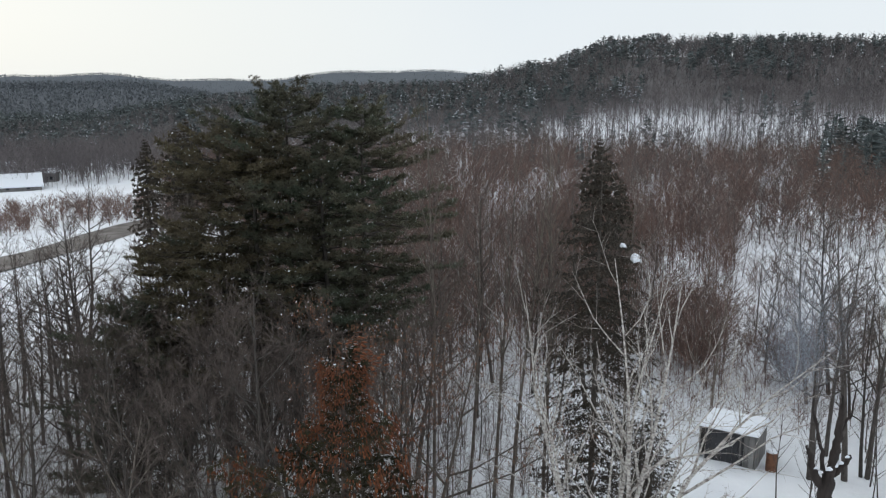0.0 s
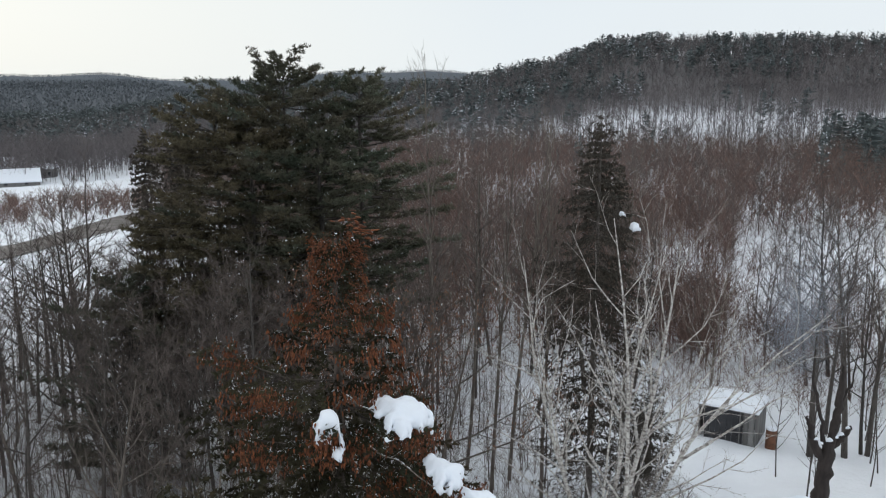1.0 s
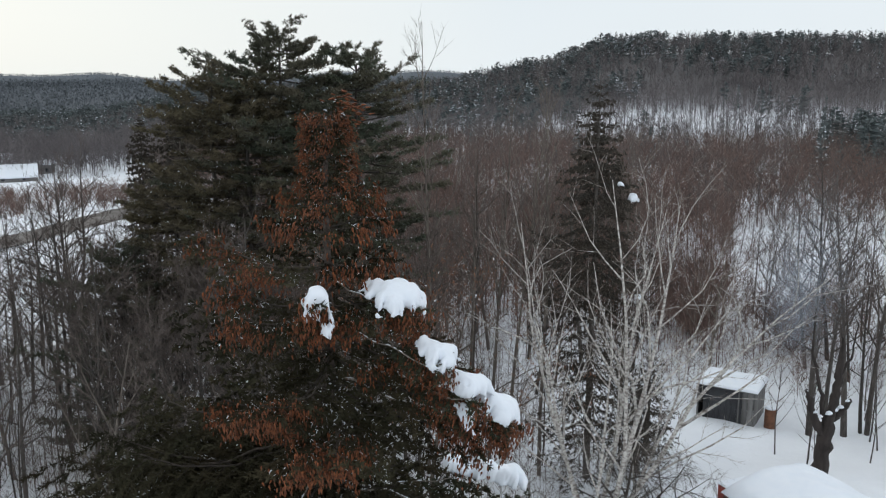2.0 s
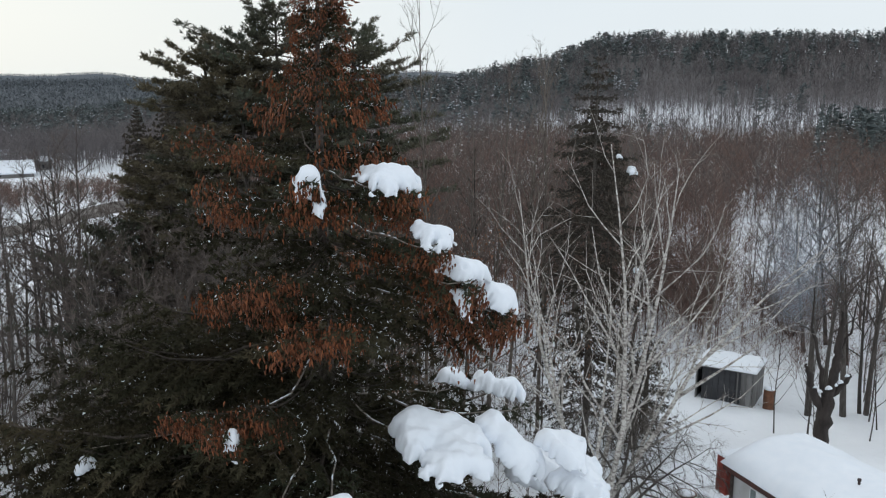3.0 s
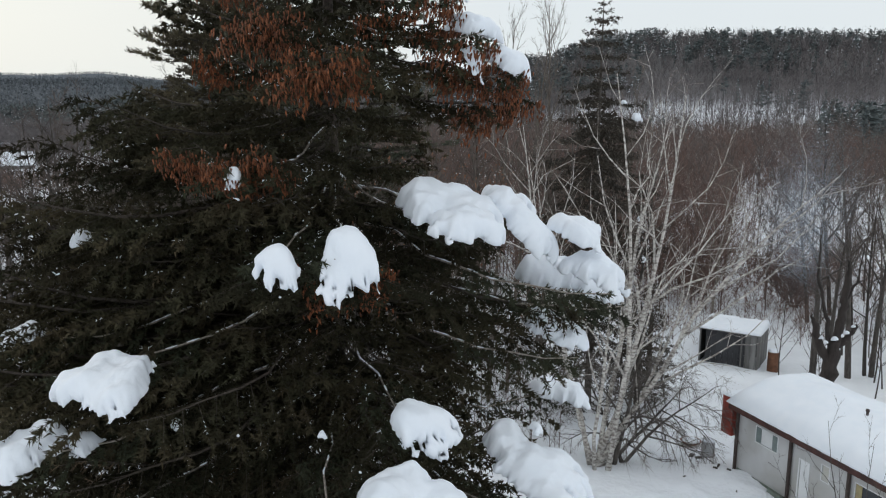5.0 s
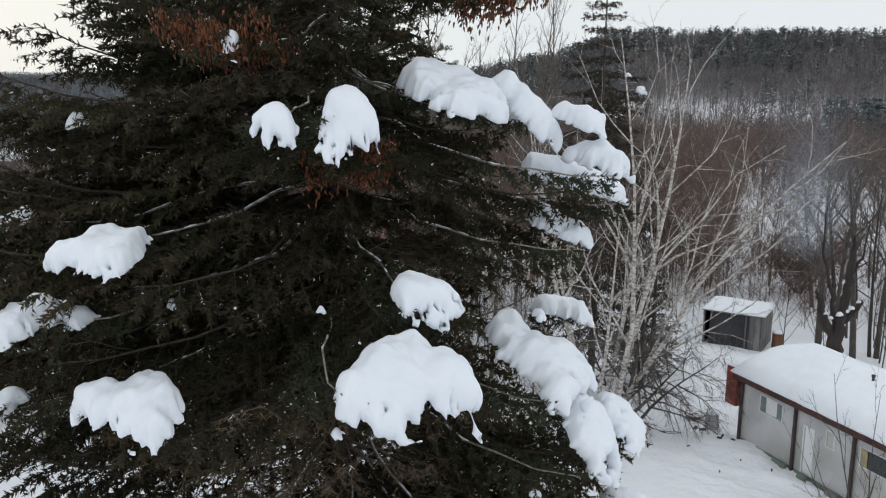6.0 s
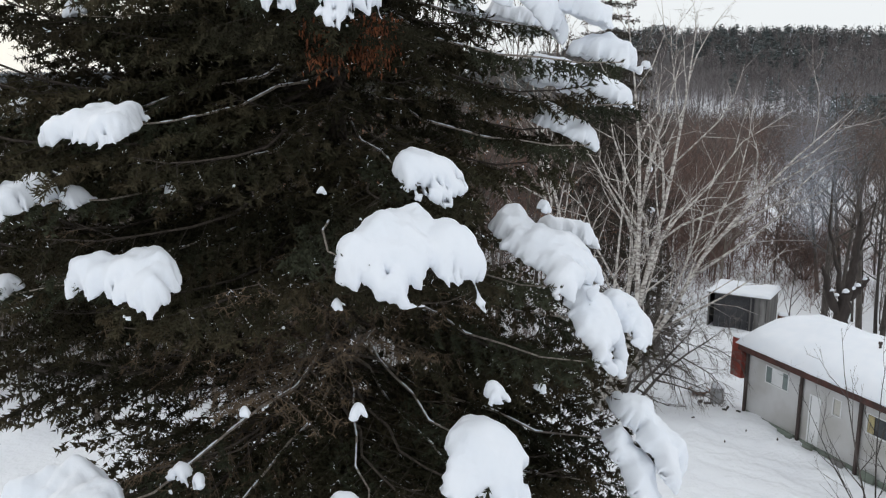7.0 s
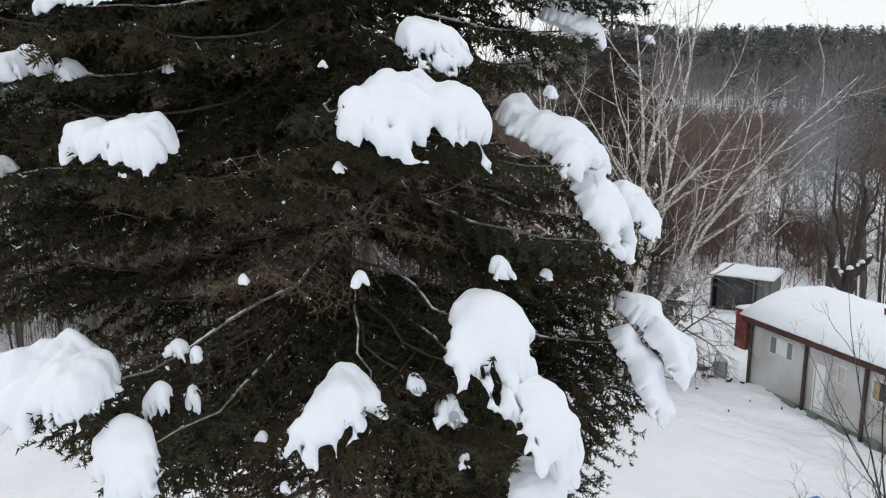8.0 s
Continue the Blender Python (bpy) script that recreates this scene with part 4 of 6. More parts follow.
def build_spruce():
    sp = Spruce()
    c = sp.clump
    # upper crown
    c(-1.34, 9.40, 17.21, 0.36, 0.48, seed=200)
    c(-0.48, 9.80, 17.26, 0.89, 0.49)
    c(0.05, 9.45, 16.66, 0.60, 0.44)
    c(0.41, 9.50, 16.24, 0.60, 0.33)
    c(0.41, 9.40, 15.80, 0.21, 0.42, bough=False)
    c(0.82, 9.68, 15.80, 0.59, 0.51)
    # the broad laden boughs in the middle
    c(0.37, 11.80, 14.00, 0.55, 0.46)
    c(1.05, 11.80, 13.87, 0.80, 0.56)
    c(0.13, 9.30, 14.07, 1.24, 0.81)
    c(1.01, 9.60, 13.72, 0.79, 0.96, bough=False)
    c(1.72, 9.80, 13.81, 0.78, 0.54, bough=False)
    c(1.92, 9.75, 13.34, 0.87, 0.47)
    c(-0.86, 7.80, 13.78, 0.64, 0.72, seed=130)
    c(-1.58, 7.75, 13.83, 0.46, 0.42)
    c(-3.37, 8.00, 12.50, 1.14, 0.46, 0.12)
    c(1.57, 10.20, 12.39, 0.88, 0.65)
    c(1.83, 10.90, 12.89, 1.62, 0.60)
    c(1.99, 12.50, 10.69, 0.99, 0.66)
    c(-0.10, 8.00, 12.04, 0.74, 0.66, seed=60)
    # lower boughs
    c(-0.30, 7.30, 11.38, 1.34, 0.92, seed=60)
    c(-2.90, 7.40, 11.13, 1.22, 0.52)
    c(-4.27, 8.00, 11.75, 0.83, 0.50)
    c(-3.74, 8.20, 11.81, 0.34, 0.24, bough=False)
    c(1.24, 8.90, 10.95, 1.30, 0.98)
    c(1.70, 8.60, 10.15, 0.82, 1.05)
    c(2.20, 9.00, 10.17, 0.66, 0.72)
    c(0.44, 7.15, 9.10, 0.92, 1.18)
    c(0.95, 6.90, 8.50, 0.66, 0.92)
    c(-0.80, 6.80, 8.72, 0.92, 0.72)
    c(-3.52, 6.90, 8.80, 1.43, 0.98)
    c(-2.75, 6.60, 8.36, 0.75, 0.71)
    c(2.60, 9.30, 8.50, 1.05, 1.15)
    c(2.38, 9.00, 8.00, 0.80, 1.20)
    c(0.99, 7.20, 7.88, 0.92, 0.44)
    # small pats
    c(-2.54, 7.40, 9.13, 0.33, 0.31, bough=False)
    c(-2.61, 7.10, 8.75, 0.29, 0.34, bough=False)
    c(-2.36, 7.30, 8.73, 0.18, 0.25, bough=False)
    c(-4.16, 9.45, 13.83, 0.26, 0.20)
    c(-4.69, 8.40, 10.74, 0.39, 0.35)
    c(0.08, 7.90, 8.29, 0.33, 0.38, bough=False)
    c(-2.08, 8.30, 14.64, 0.30, 0.29)
    c(-4.95, 9.30, 12.62, 0.50, 0.22)
    for x, y, z, w, h in ((-0.21, 7.1, 8.96, 0.17, 0.22), (0.12, 7.1, 8.68, 0.28, 0.28), (-0.72, 7.1, 9.96, 0.16, 0.12), (0.59, 7.6, 9.96, 0.22, 0.16), (0.70, 7.7, 9.90, 0.12, 0.10),
                          (-0.90, 7.2, 11.0, 0.14, 0.13), (1.20, 9.0, 11.68, 0.15, 0.13), (-1.38, 6.8, 8.07, 0.13, 0.13), (-1.80, 7.1, 9.96, 0.11, 0.10), (-2.28, 7.2, 9.20, 0.13, 0.18),
                          (-1.72, 7.3, 8.35, 0.12, 0.12), (0.28, 6.9, 8.30, 0.16, 0.14), (1.15, 8.4, 9.75, 0.14, 0.16), (-2.9, 8.6, 11.9, 0.16, 0.12), (-1.2, 8.2, 11.95, 0.12, 0.10)):
        c(x, y, z, w, h, bough=False)
    # cone-laden tips that stand out in front
    for x, y, z in ((-1.27, 8.3, 15.7), (-1.95, 8.6, 16.15), (-2.35, 8.4, 14.7), (-0.95, 8.5, 13.42)):
        sp.tip(x, y, z)
    sp.fill()


build_spruce()
# ---- conifers, birches and other trees that stand out ----
def pine_tree(seed, h, reach, low, x, y, label, olive=False):
    """A white pine: long level limbs, tufts of needles bunched on their outer ends, an open uneven crown."""
    rng = np.random.default_rng(seed)
    wood, green, white = Soup(), Soup(), Soup()
    z = np.linspace(-0.4, 0.965 * h, 14)
    wander = np.cumsum(rng.normal(size=(14, 2)) * 0.06, axis=0)
    trunk = np.stack([wander[:, 0], wander[:, 1], z], 1)
    wood.tube(trunk, 0.27 * (1 - z / (h + 0.4)) ** 0.8 + 0.02, 8)
    tufts, ways = [], []
    u, turn = low, rng.uniform(0, 6.28)
    while u < 0.955:
        rel = (u - low) / (1 - low)
        for _ in range(int(rng.integers(4, 6)) + 4 * (rel > 0.72)):
            turn += 6.283 / 4.5 + rng.normal() * 0.25
            ln = reach * (0.14 + 0.86 * math.sqrt(max(0.0, 1 - rel ** 2.8))) * np.interp(rel, (0, 0.25), (0.85, 1)) * rng.uniform(0.45, 1.15)
            if rel > 0.85:
                ln = reach * rng.uniform(0.16, 0.36)
            az, up = turn, np.interp(rel, (0, 0.5, 0.8, 0.88, 1), (-0.02, 0.06, 0.12, 0.5, 1.1)) + rng.normal() * (0.09 if rel < 0.85 else 0.3)
            p = np.array([np.interp(u * h, z, trunk[:, k]) for k in range(3)])
            q = np.linspace(0, 1, 6)
            limb = p + np.stack([math.cos(az) * ln * q, math.sin(az) * ln * q, ln * (up * q + 0.14 * q ** 3 - 0.10 * q)], 1) + np.cumsum(rng.normal(size=(6, 3)) * 0.010 * ln, axis=0)
            limb[0] = p
            wood.tube(limb, 0.05 * ln / reach * (1 - 0.85 * q) + 0.008, 4, close=False)
            for _ in range(int(9 + ln * 4.6)):
                t = 1 - 0.75 * rng.random() ** 1.3
                b = np.array([np.interp(t, q, limb[:, k]) for k in range(3)])
                fork = az + rng.choice((-1, 1)) * rng.uniform(0.1, 1.1)
                d = np.array([math.cos(fork), math.sin(fork), rng.uniform(0.0, 0.45) + 0.5 * max(0.0, rel - 0.5)])
                e = b + d * rng.uniform(0.35, 0.85) * (0.55 + 0.12 * ln)
                wood.tube(np.array([b, (b + e) / 2 + [0, 0, -0.03], e]), [0.014, 0.01, 0.005], 3, close=False)
                for _ in range(int(rng.integers(5, 8))):
                    tufts.append(b + (e - b) * rng.uniform(0.3, 1.05) + rng.normal(size=3) * np.array([0.07, 0.07, 0.05]))
                    ways.append(d)
        u += rng.uniform(0.50, 0.75) / h
    tufts, ways = np.array(tufts), np.array(ways)
    k = 6
    d = rng.normal(size=(len(tufts), k, 3)) * 0.8 + 0.7 * ways[:, None] + np.array([0, 0, 0.5])
    d /= np.linalg.norm(d, axis=2, keepdims=True)
    p0 = np.repeat(tufts[:, None], k, 1)
    green.slivers(p0.reshape(-1, 3), (p0 + d * rng.uniform(0.14, 0.26, (len(tufts), k, 1))).reshape(-1, 3), 0.055, rng)
    rime = rng.random(len(tufts)) < 0.05
    white.slivers(tufts[rime] + [0, 0, 0.10], tufts[rime] + d[rime, 0] * 0.20 + [0, 0, 0.10], 0.025, rng)
    pick = tufts[rng.random(len(tufts)) < 0.003]
    for c in pick:
        r = rng.uniform(0.03, 0.06)
        white.tube(c + np.array([[-r, 0, 0.06], [0, 0, 0.09], [r, 0.02, 0.05]]), [r * 0.4, r * 0.75, r * 0.4], 5)
    t = thing("pine_tree", pose(x, y, land_at(x, y), 0, 0, 57 * seed), label, "tree", "pines in the hardwoods")
    part("trunk", wood.mesh("trunk", BARK), t)
    part("crown", green.mesh("crown", PINE_OLIVE if olive else PINE_NEEDLE, False), t)
    tagged(part("snow", white.mesh("snow", SNOW), t), kind="stuff")
    return t


def fir_kit(per_m, step, needle, width):
    return [(ln, bough_meshes(700 + i, ln, False, per_m=per_m, step=step, needle=needle, width=width, bare=0.12, fine=False)) for i, ln in enumerate((0.5, 1.1, 2.0, 3.0, 4.0))]


def fir_tree(kit, seed, h, reach, bare, label):
    """A narrow dark spruce with drooping boughs, at the origin: trunk, boughs and needles."""
    rng = np.random.default_rng(seed)
    t = thing("dark_spruce_tree", pose(0, 0, -200), label, "tree", "dark spruces")
    s, wood, green, white = Soup(), Soup(), Soup(), Soup()
    z = np.linspace(-0.4, h, 12)
    s.tube(np.stack([z * 0, z * 0, z], 1), 0.2 * (1 - z / (h + 0.2)) ** 0.85 + 0.015, 8)
    z, turn = h - 0.5, 0.0
    while z > bare:
        down = h - z
        n = 7 if down < 9 else 5
        turn += 0.8
        for i in range(n):
            k = max(0.25, min(0.04 + 0.50 * down ** 0.96, reach) * rng.uniform(0.5, 1.15))
            ln, soups = min(kit, key=lambda e: abs(math.log(e[0] / k)))
            pitch = np.interp(down, (0, 0.6, 2, 6, 12), (0.7, 0.25, -0.02, -0.2, -0.35)) + rng.uniform(-0.07, 0.07)
            m = np.array(bough_pose(z + rng.uniform(-0.06, 0.06), turn + i * 6.283 / n + rng.uniform(-0.3, 0.3), pitch, k / ln))
            for src, dst in zip(soups, (wood, green, white)):
                v, f = src.arrays()
                if len(v):
                    dst.add(v @ m[:3, :3].T + m[:3, 3], f)
        z -= np.interp(down, (0, 2, 5, 12), (0.30, 0.58, 0.78, 0.85))
    part("trunk", s.mesh("trunk", BARK), t)
    part("branchwork", wood.mesh("branchwork", BARK), t)
    part("needles", green.mesh("needles", FIR_NEEDLE, False), t)
    part("snow", white.mesh("snow", SNOW, False), t)
    return t


BIRCHES = dict(levels=2, kids=(10, 5), wander=0.18, up=(0.05, 0.06, 0.0), bare=0.25, angle=(0.6, 0.65), ratio=(0.46, 0.45), thin=(0.48, 0.30),
               twigs=7, twig_len=0.6, twig_w=0.013, twig_up=0.05)
DROOPING = dict(levels=2, kids=(9, 9), wander=0.16, up=(0.0, -0.12, -0.12), bare=0.25, angle=(1.1, 0.7), ratio=(0.75, 0.5), thin=(0.45, 0.45),
                twigs=20, twig_len=0.8, twig_w=0.014, twig_up=-0.5)
UPRIGHT = dict(levels=2, kids=(20, 4), wander=0.035, up=(0.03, 0.16, 0.1), bare=0.45, angle=(0.5, 0.5), ratio=(0.20, 0.5), thin=(0.4, 0.5),
               twigs=9, twig_len=0.7, twig_w=0.015, twig_up=0.5)
SHRUB = dict(levels=2, kids=(9, 4), wander=0.07, up=(0.04, 0.10, 0.06), bare=0.2, angle=(0.65, 0.6), ratio=(0.42, 0.5), thin=(0.45, 0.5),
             twigs=5, twig_len=0.4, twig_w=0.010, twig_up=0.3)
SPARSE = dict(SHRUB, kids=(6, 3), twigs=2.5, wander=0.11, angle=(0.6, 0.7))
TWIG_GREY = material("grey_twigs", (0.20, 0.18, 0.165), 0.85, (0.12, 0.107, 0.098), 2.0, vary=0.2)
TWIG_PALE = material("pale_twigs", (0.23, 0.19, 0.165), 0.85, (0.13, 0.105, 0.092), 2.0, vary=0.2)


def stems(name, seed, x, y, leans, o, bark, twig, label, category, group="", z=None):
    """Several stems from one foot: each lean is (towards x, towards y, length, radius)."""
    rng = np.random.default_rng(seed)
    t = thing(name, pose(x, y, land_at(x, y) if z is None else z), label, category, group)
    for lx, ly, length, r in leans:
        wood, tw = Soup(), Soup()
        grow(rng, wood, tw, (rng.normal() * 0.18, rng.normal() * 0.18, -0.3), (lx, ly, 1), length, r, 0, o)
        part("stem", wood.mesh("stem", bark), t)
        tagged(part("crown", tw.mesh("crown", twig, False), t), kind="stuff")
    return t


def leafy_tree(seed, x, y, h, spread):
    """A hardwood that has kept its dead brown leaves."""
    t = bare_tree("oak_tree", seed, h, 0.13, WIDE, BARK_PALE, TWIG, "leafless oak still holding rust-brown dead leaves flecked with snow", "oaks")
    t.matrix_basis = pose(x, y, land_at(x, y))
    rng = np.random.default_rng(seed + 1)
    tw = next(c for c in t.children if c.name.startswith("crown")).data
    co = np.zeros(len(tw.vertices) * 3, np.float32)
    tw.vertices.foreach_get("co", co)
    tips = co.reshape(-1, 3, 3)[:, 2].astype(float)
    tips = tips[tips[:, 2] > h * 0.45]
    tips = tips[rng.random(len(tips)) < 0.4]
    s, w = Soup(), Soup()
    for k in range(3):
        p = tips + rng.normal(size=tips.shape) * 0.06
        s.slivers(p, p + rng.normal(size=p.shape) * 0.03 + np.array([0, 0, -0.09]), 0.06, rng)
    q = tips[rng.random(len(tips)) < 0.16]
    w.slivers(q, q + rng.normal(size=q.shape) * 0.07, 0.08, rng)
    part("leaves", s.mesh("leaves", LEAF, False), t, "rust-brown dead leaves")
    tagged(part("snow", w.mesh("snow", SNOW, False), t), kind="stuff")


def build_special_trees():
    pine = "tall white pine with dense dark green needles dusted with snow"
    pine_dull = "white pine with dull olive-brown needles dusted with snow"
    pine_tree(1, 25.6, 6.4, 0.42, -9.0, 48, pine)
    pine_tree(2, 24.4, 5.4, 0.42, -5.0, 49.5, pine)
    pine_tree(3, 23.2, 5.0, 0.40, -12.9, 47, pine_dull, True)
    pine_tree(4, 16.5, 4.4, 0.38, -16.2, 48.5, pine_dull, True)
    pine_tree(5, 12.0, 5.4, 0.04, -18.0, 46.0, pine)
    pine_tree(6, 22.8, 4.4, 0.42, -10.9, 46.0, pine_dull, True)
    pine_tree(7, 21.5, 4.4, 0.4, -6.6, 46.2, pine)
    brown = dict(WIDE, kids=(13, 8), twigs=22, twig_w=0.020, angle=(0.6, 0.6), up=(0.02, 0.12, 0.06))
    model = [bare_tree("maple_tree", 260 + i, h, 0.10, brown, BARK, TWIG, "bushy leafless maple with dense brown twigs", "young maples") for i, h in enumerate((13.5, 11.5))]
    plant(model, np.random.default_rng(8), [(-14.5, 42.5), (-17.6, 43.5), (-12.4, 40.2), (-16.0, 39.0), (-19.6, 47.0), (-10.0, 41.5), (-21.5, 52.0), (-7.4, 40.5), (-22.5, 57.5), (-12.0, 36.5), (-4.6, 42.8), (-8.8, 43.2), (-11.2, 43.0), (-6.4, 43.6), (-13.2, 44.2), (-9.4, 39.2), (-5.4, 37.6), (-2.6, 43.4)])
    kit = fir_kit(14, 0.22, 0.12, 0.060)
    fir = fir_tree(kit, 1, 21.5, 4.0, 1.6, "tall narrow dark spruce behind the birches with flecks of snow")
    fir.matrix_basis = pose(8.2, 42.2, land_at(8.2, 42.2) + 0.2)
    far = fir_tree(fir_kit(3, 0.6, 0.36, 0.32), 3, 21.0, 3.3, 2.0, "dark spruce with snow-flecked boughs beyond the wood")
    far.matrix_basis = pose(-39.5, 122, land_at(-39.5, 122))
    for x, y, k in ((-42, 116, 0.92), (-36.7, 118, 1.05), (17.2, 90, 0.98), (20.5, 94, 0.75)):
        copy_thing(far, Matrix.LocRotScale((x, y, land_at(x, y)), Euler((0, 0, x)), (k * 0.95, k * 0.95, k)))
    for i, (x, y, z, w, h) in enumerate(((9.95, 43.3, 14.5, 0.55, 0.30), (9.25, 42.9, 15.25, 0.34, 0.25), (10.3, 42.9, 9.4, 0.3, 0.2), (10.6, 42.9, 7.3, 0.3, 0.2))):
        ob = new("snow_clump", snow_pad(70 + i, w, w, 0.16, h * 0.3, h * 0.3))
        ob.matrix_basis = pose(x, y - 1.6, z, 0, 0, -60)
        tagged(ob, "small clump of snow on the dark spruce", "snow", "snow on the dark spruce")
    small = fir_tree(kit, 2, 7.0, 2.1, 0.6, "small spruce with drooping boughs in the snow near the shed")
    small.matrix_basis = pose(12.6, 46.5, land_at(12.6, 46.5))
    copy_thing(small, Matrix.LocRotScale((11.2, 43.4, land_at(11.2, 43.4)), Euler((0, 0, 1)), (0.9, 0.9, 0.85)))
    stems("birch_tree", 3, 6.9, 32.8, ((0.06, 0.0, 17.0, 0.13), (0.42, 0.1, 16.5, 0.15), (0.56, 0.12, 16.0, 0.14), (-0.16, 0.1, 15.5, 0.12), (-0.38, 0.0, 14.0, 0.10), (0.34, 0.25, 16.0, 0.12), (0.50, 0.3, 13.0, 0.09), (-0.05, -0.2, 12.5, 0.09)),
          BIRCHES, BIRCH, TWIG_PALE, "white-barked birch clump with leaning leafless stems", "tree")
    stems("apple_tree", 8, 8.0, 33.6, ((0.25, -0.05, 5.6, 0.14), (0.65, 0.1, 5.2, 0.11), (-0.3, 0.2, 4.8, 0.10), (0.95, -0.1, 5.6, 0.09)), DROOPING, BARK, TWIG_GREY, "low leafless fruit tree with drooping fine twigs", "tree")
    for i, (x, y, h) in enumerate(((-0.5, 43, 24.6), (2.9, 44, 21.0), (4.1, 46, 22.0), (5.7, 43, 21.5), (1.6, 47.5, 19), (12.2, 52, 19.5))):
        t = bare_tree("aspen_tree", 200 + i, h, 0.12, UPRIGHT, BARK_PALE, TWIG_PALE if i in (3, 5) else TWIG, "very tall slim aspen with upright bare branches", "aspens")
        t.matrix_basis = pose(x, y, land_at(x, y))
    leafy_tree(31, -3.4, 36.0, 12.6, 4)
    leafy_tree(33, -0.4, 37.5, 12.8, 4)
    leafy_tree(35, -5.6, 39.0, 12.0, 4)
    for i, (x, y, h, r) in enumerate(((24.3, 50.4, 15, 0.22), (26.4, 50.0, 17, 0.21), (28.1, 50.4, 16, 0.18), (30.2, 49.0, 15, 0.16), (27.0, 54.0, 15, 0.16), (31.6, 52.0, 16, 0.17))):
        t = bare_tree("maple_tree", 230 + i, h, r, FOREST, BARK, TWIG, "tall dark-trunked leafless maple behind the trailer", "maples")
        t.matrix_basis = pose(x, y, land_at(x, y))
    bush = [(rng_x, rng_y, 5.4, 0.04) for rng_x, rng_y in ((0.5 * math.cos(a) * (1 + (i % 3) * 0.5), 0.5 * math.sin(a) * (1 + (i % 3) * 0.5)) for i, a in enumerate(np.arange(22) * 2.4))]
    dense = dict(SHRUB, kids=(9, 4), twigs=42, twig_w=0.028, twig_len=0.6)
    for i, (x, y, k) in enumerate(((31.0, 69.0, 1.0), (24.0, 74.0, 0.6), (38.0, 63.0, 0.6), (27.0, 40.5, 0.35))):
        stems("bush", 60 + i, x, y, [(a, b, h * k, r * k) for a, b, h, r in bush], dense, BARK, TWIG_RED, "dense rounded red-brown leafless bush", "bush", "bushes")
    stems("young_tree", 81, 12.0, 19.8, ((-0.28, 0.0, 7.4, 0.034), (-0.08, 0.1, 7.2, 0.03), (-0.55, 0.05, 6.0, 0.026), (0.1, 0.0, 6.4, 0.028)), SPARSE, BARK, TWIG, "thin leafless young tree in the yard", "tree", "young trees")
    stems("young_tree", 82, 10.4, 17.8, ((-0.45, 0.0, 3.7, 0.02), (-0.1, 0.1, 3.4, 0.02), (-0.9, 0.1, 3.2, 0.016)), SPARSE, BARK, TWIG, "thin leafless young tree in the yard", "tree", "young trees")


def build_bent_birch():
    """A young birch bowed over by old snow at the edge of the field."""
    x, y = -33.0, 84.0
    t = thing("bent_birch", pose(x, y, land_at(x, y)), "white birch bowed over in an arch by snow", "tree")
    s = Soup()
    q = np.linspace(0, 1, 14)
    path = np.stack([-6.5 * q ** 1.6, 0.6 * np.sin(3 * q), -0.2 + 7.2 * np.sin(q * 2.2)], 1)
    s.tube(path, 0.10 * (1 - 0.8 * q) + 0.01, 7)
    part("stem", s.mesh("stem", BIRCH), t)
    rng = np.random.default_rng(6)
    w = Soup()
    u = rng.uniform(0.4, 1, 120)
    p = np.stack([np.interp(u, q, path[:, k]) for k in range(3)], 1)
    w.slivers(p, p + rng.normal(size=p.shape) * 0.5 + np.array([-0.5, 0, -0.5]), 0.025, rng)
    tagged(part("crown", w.mesh("crown", TWIG_PALE, False), t), kind="stuff")


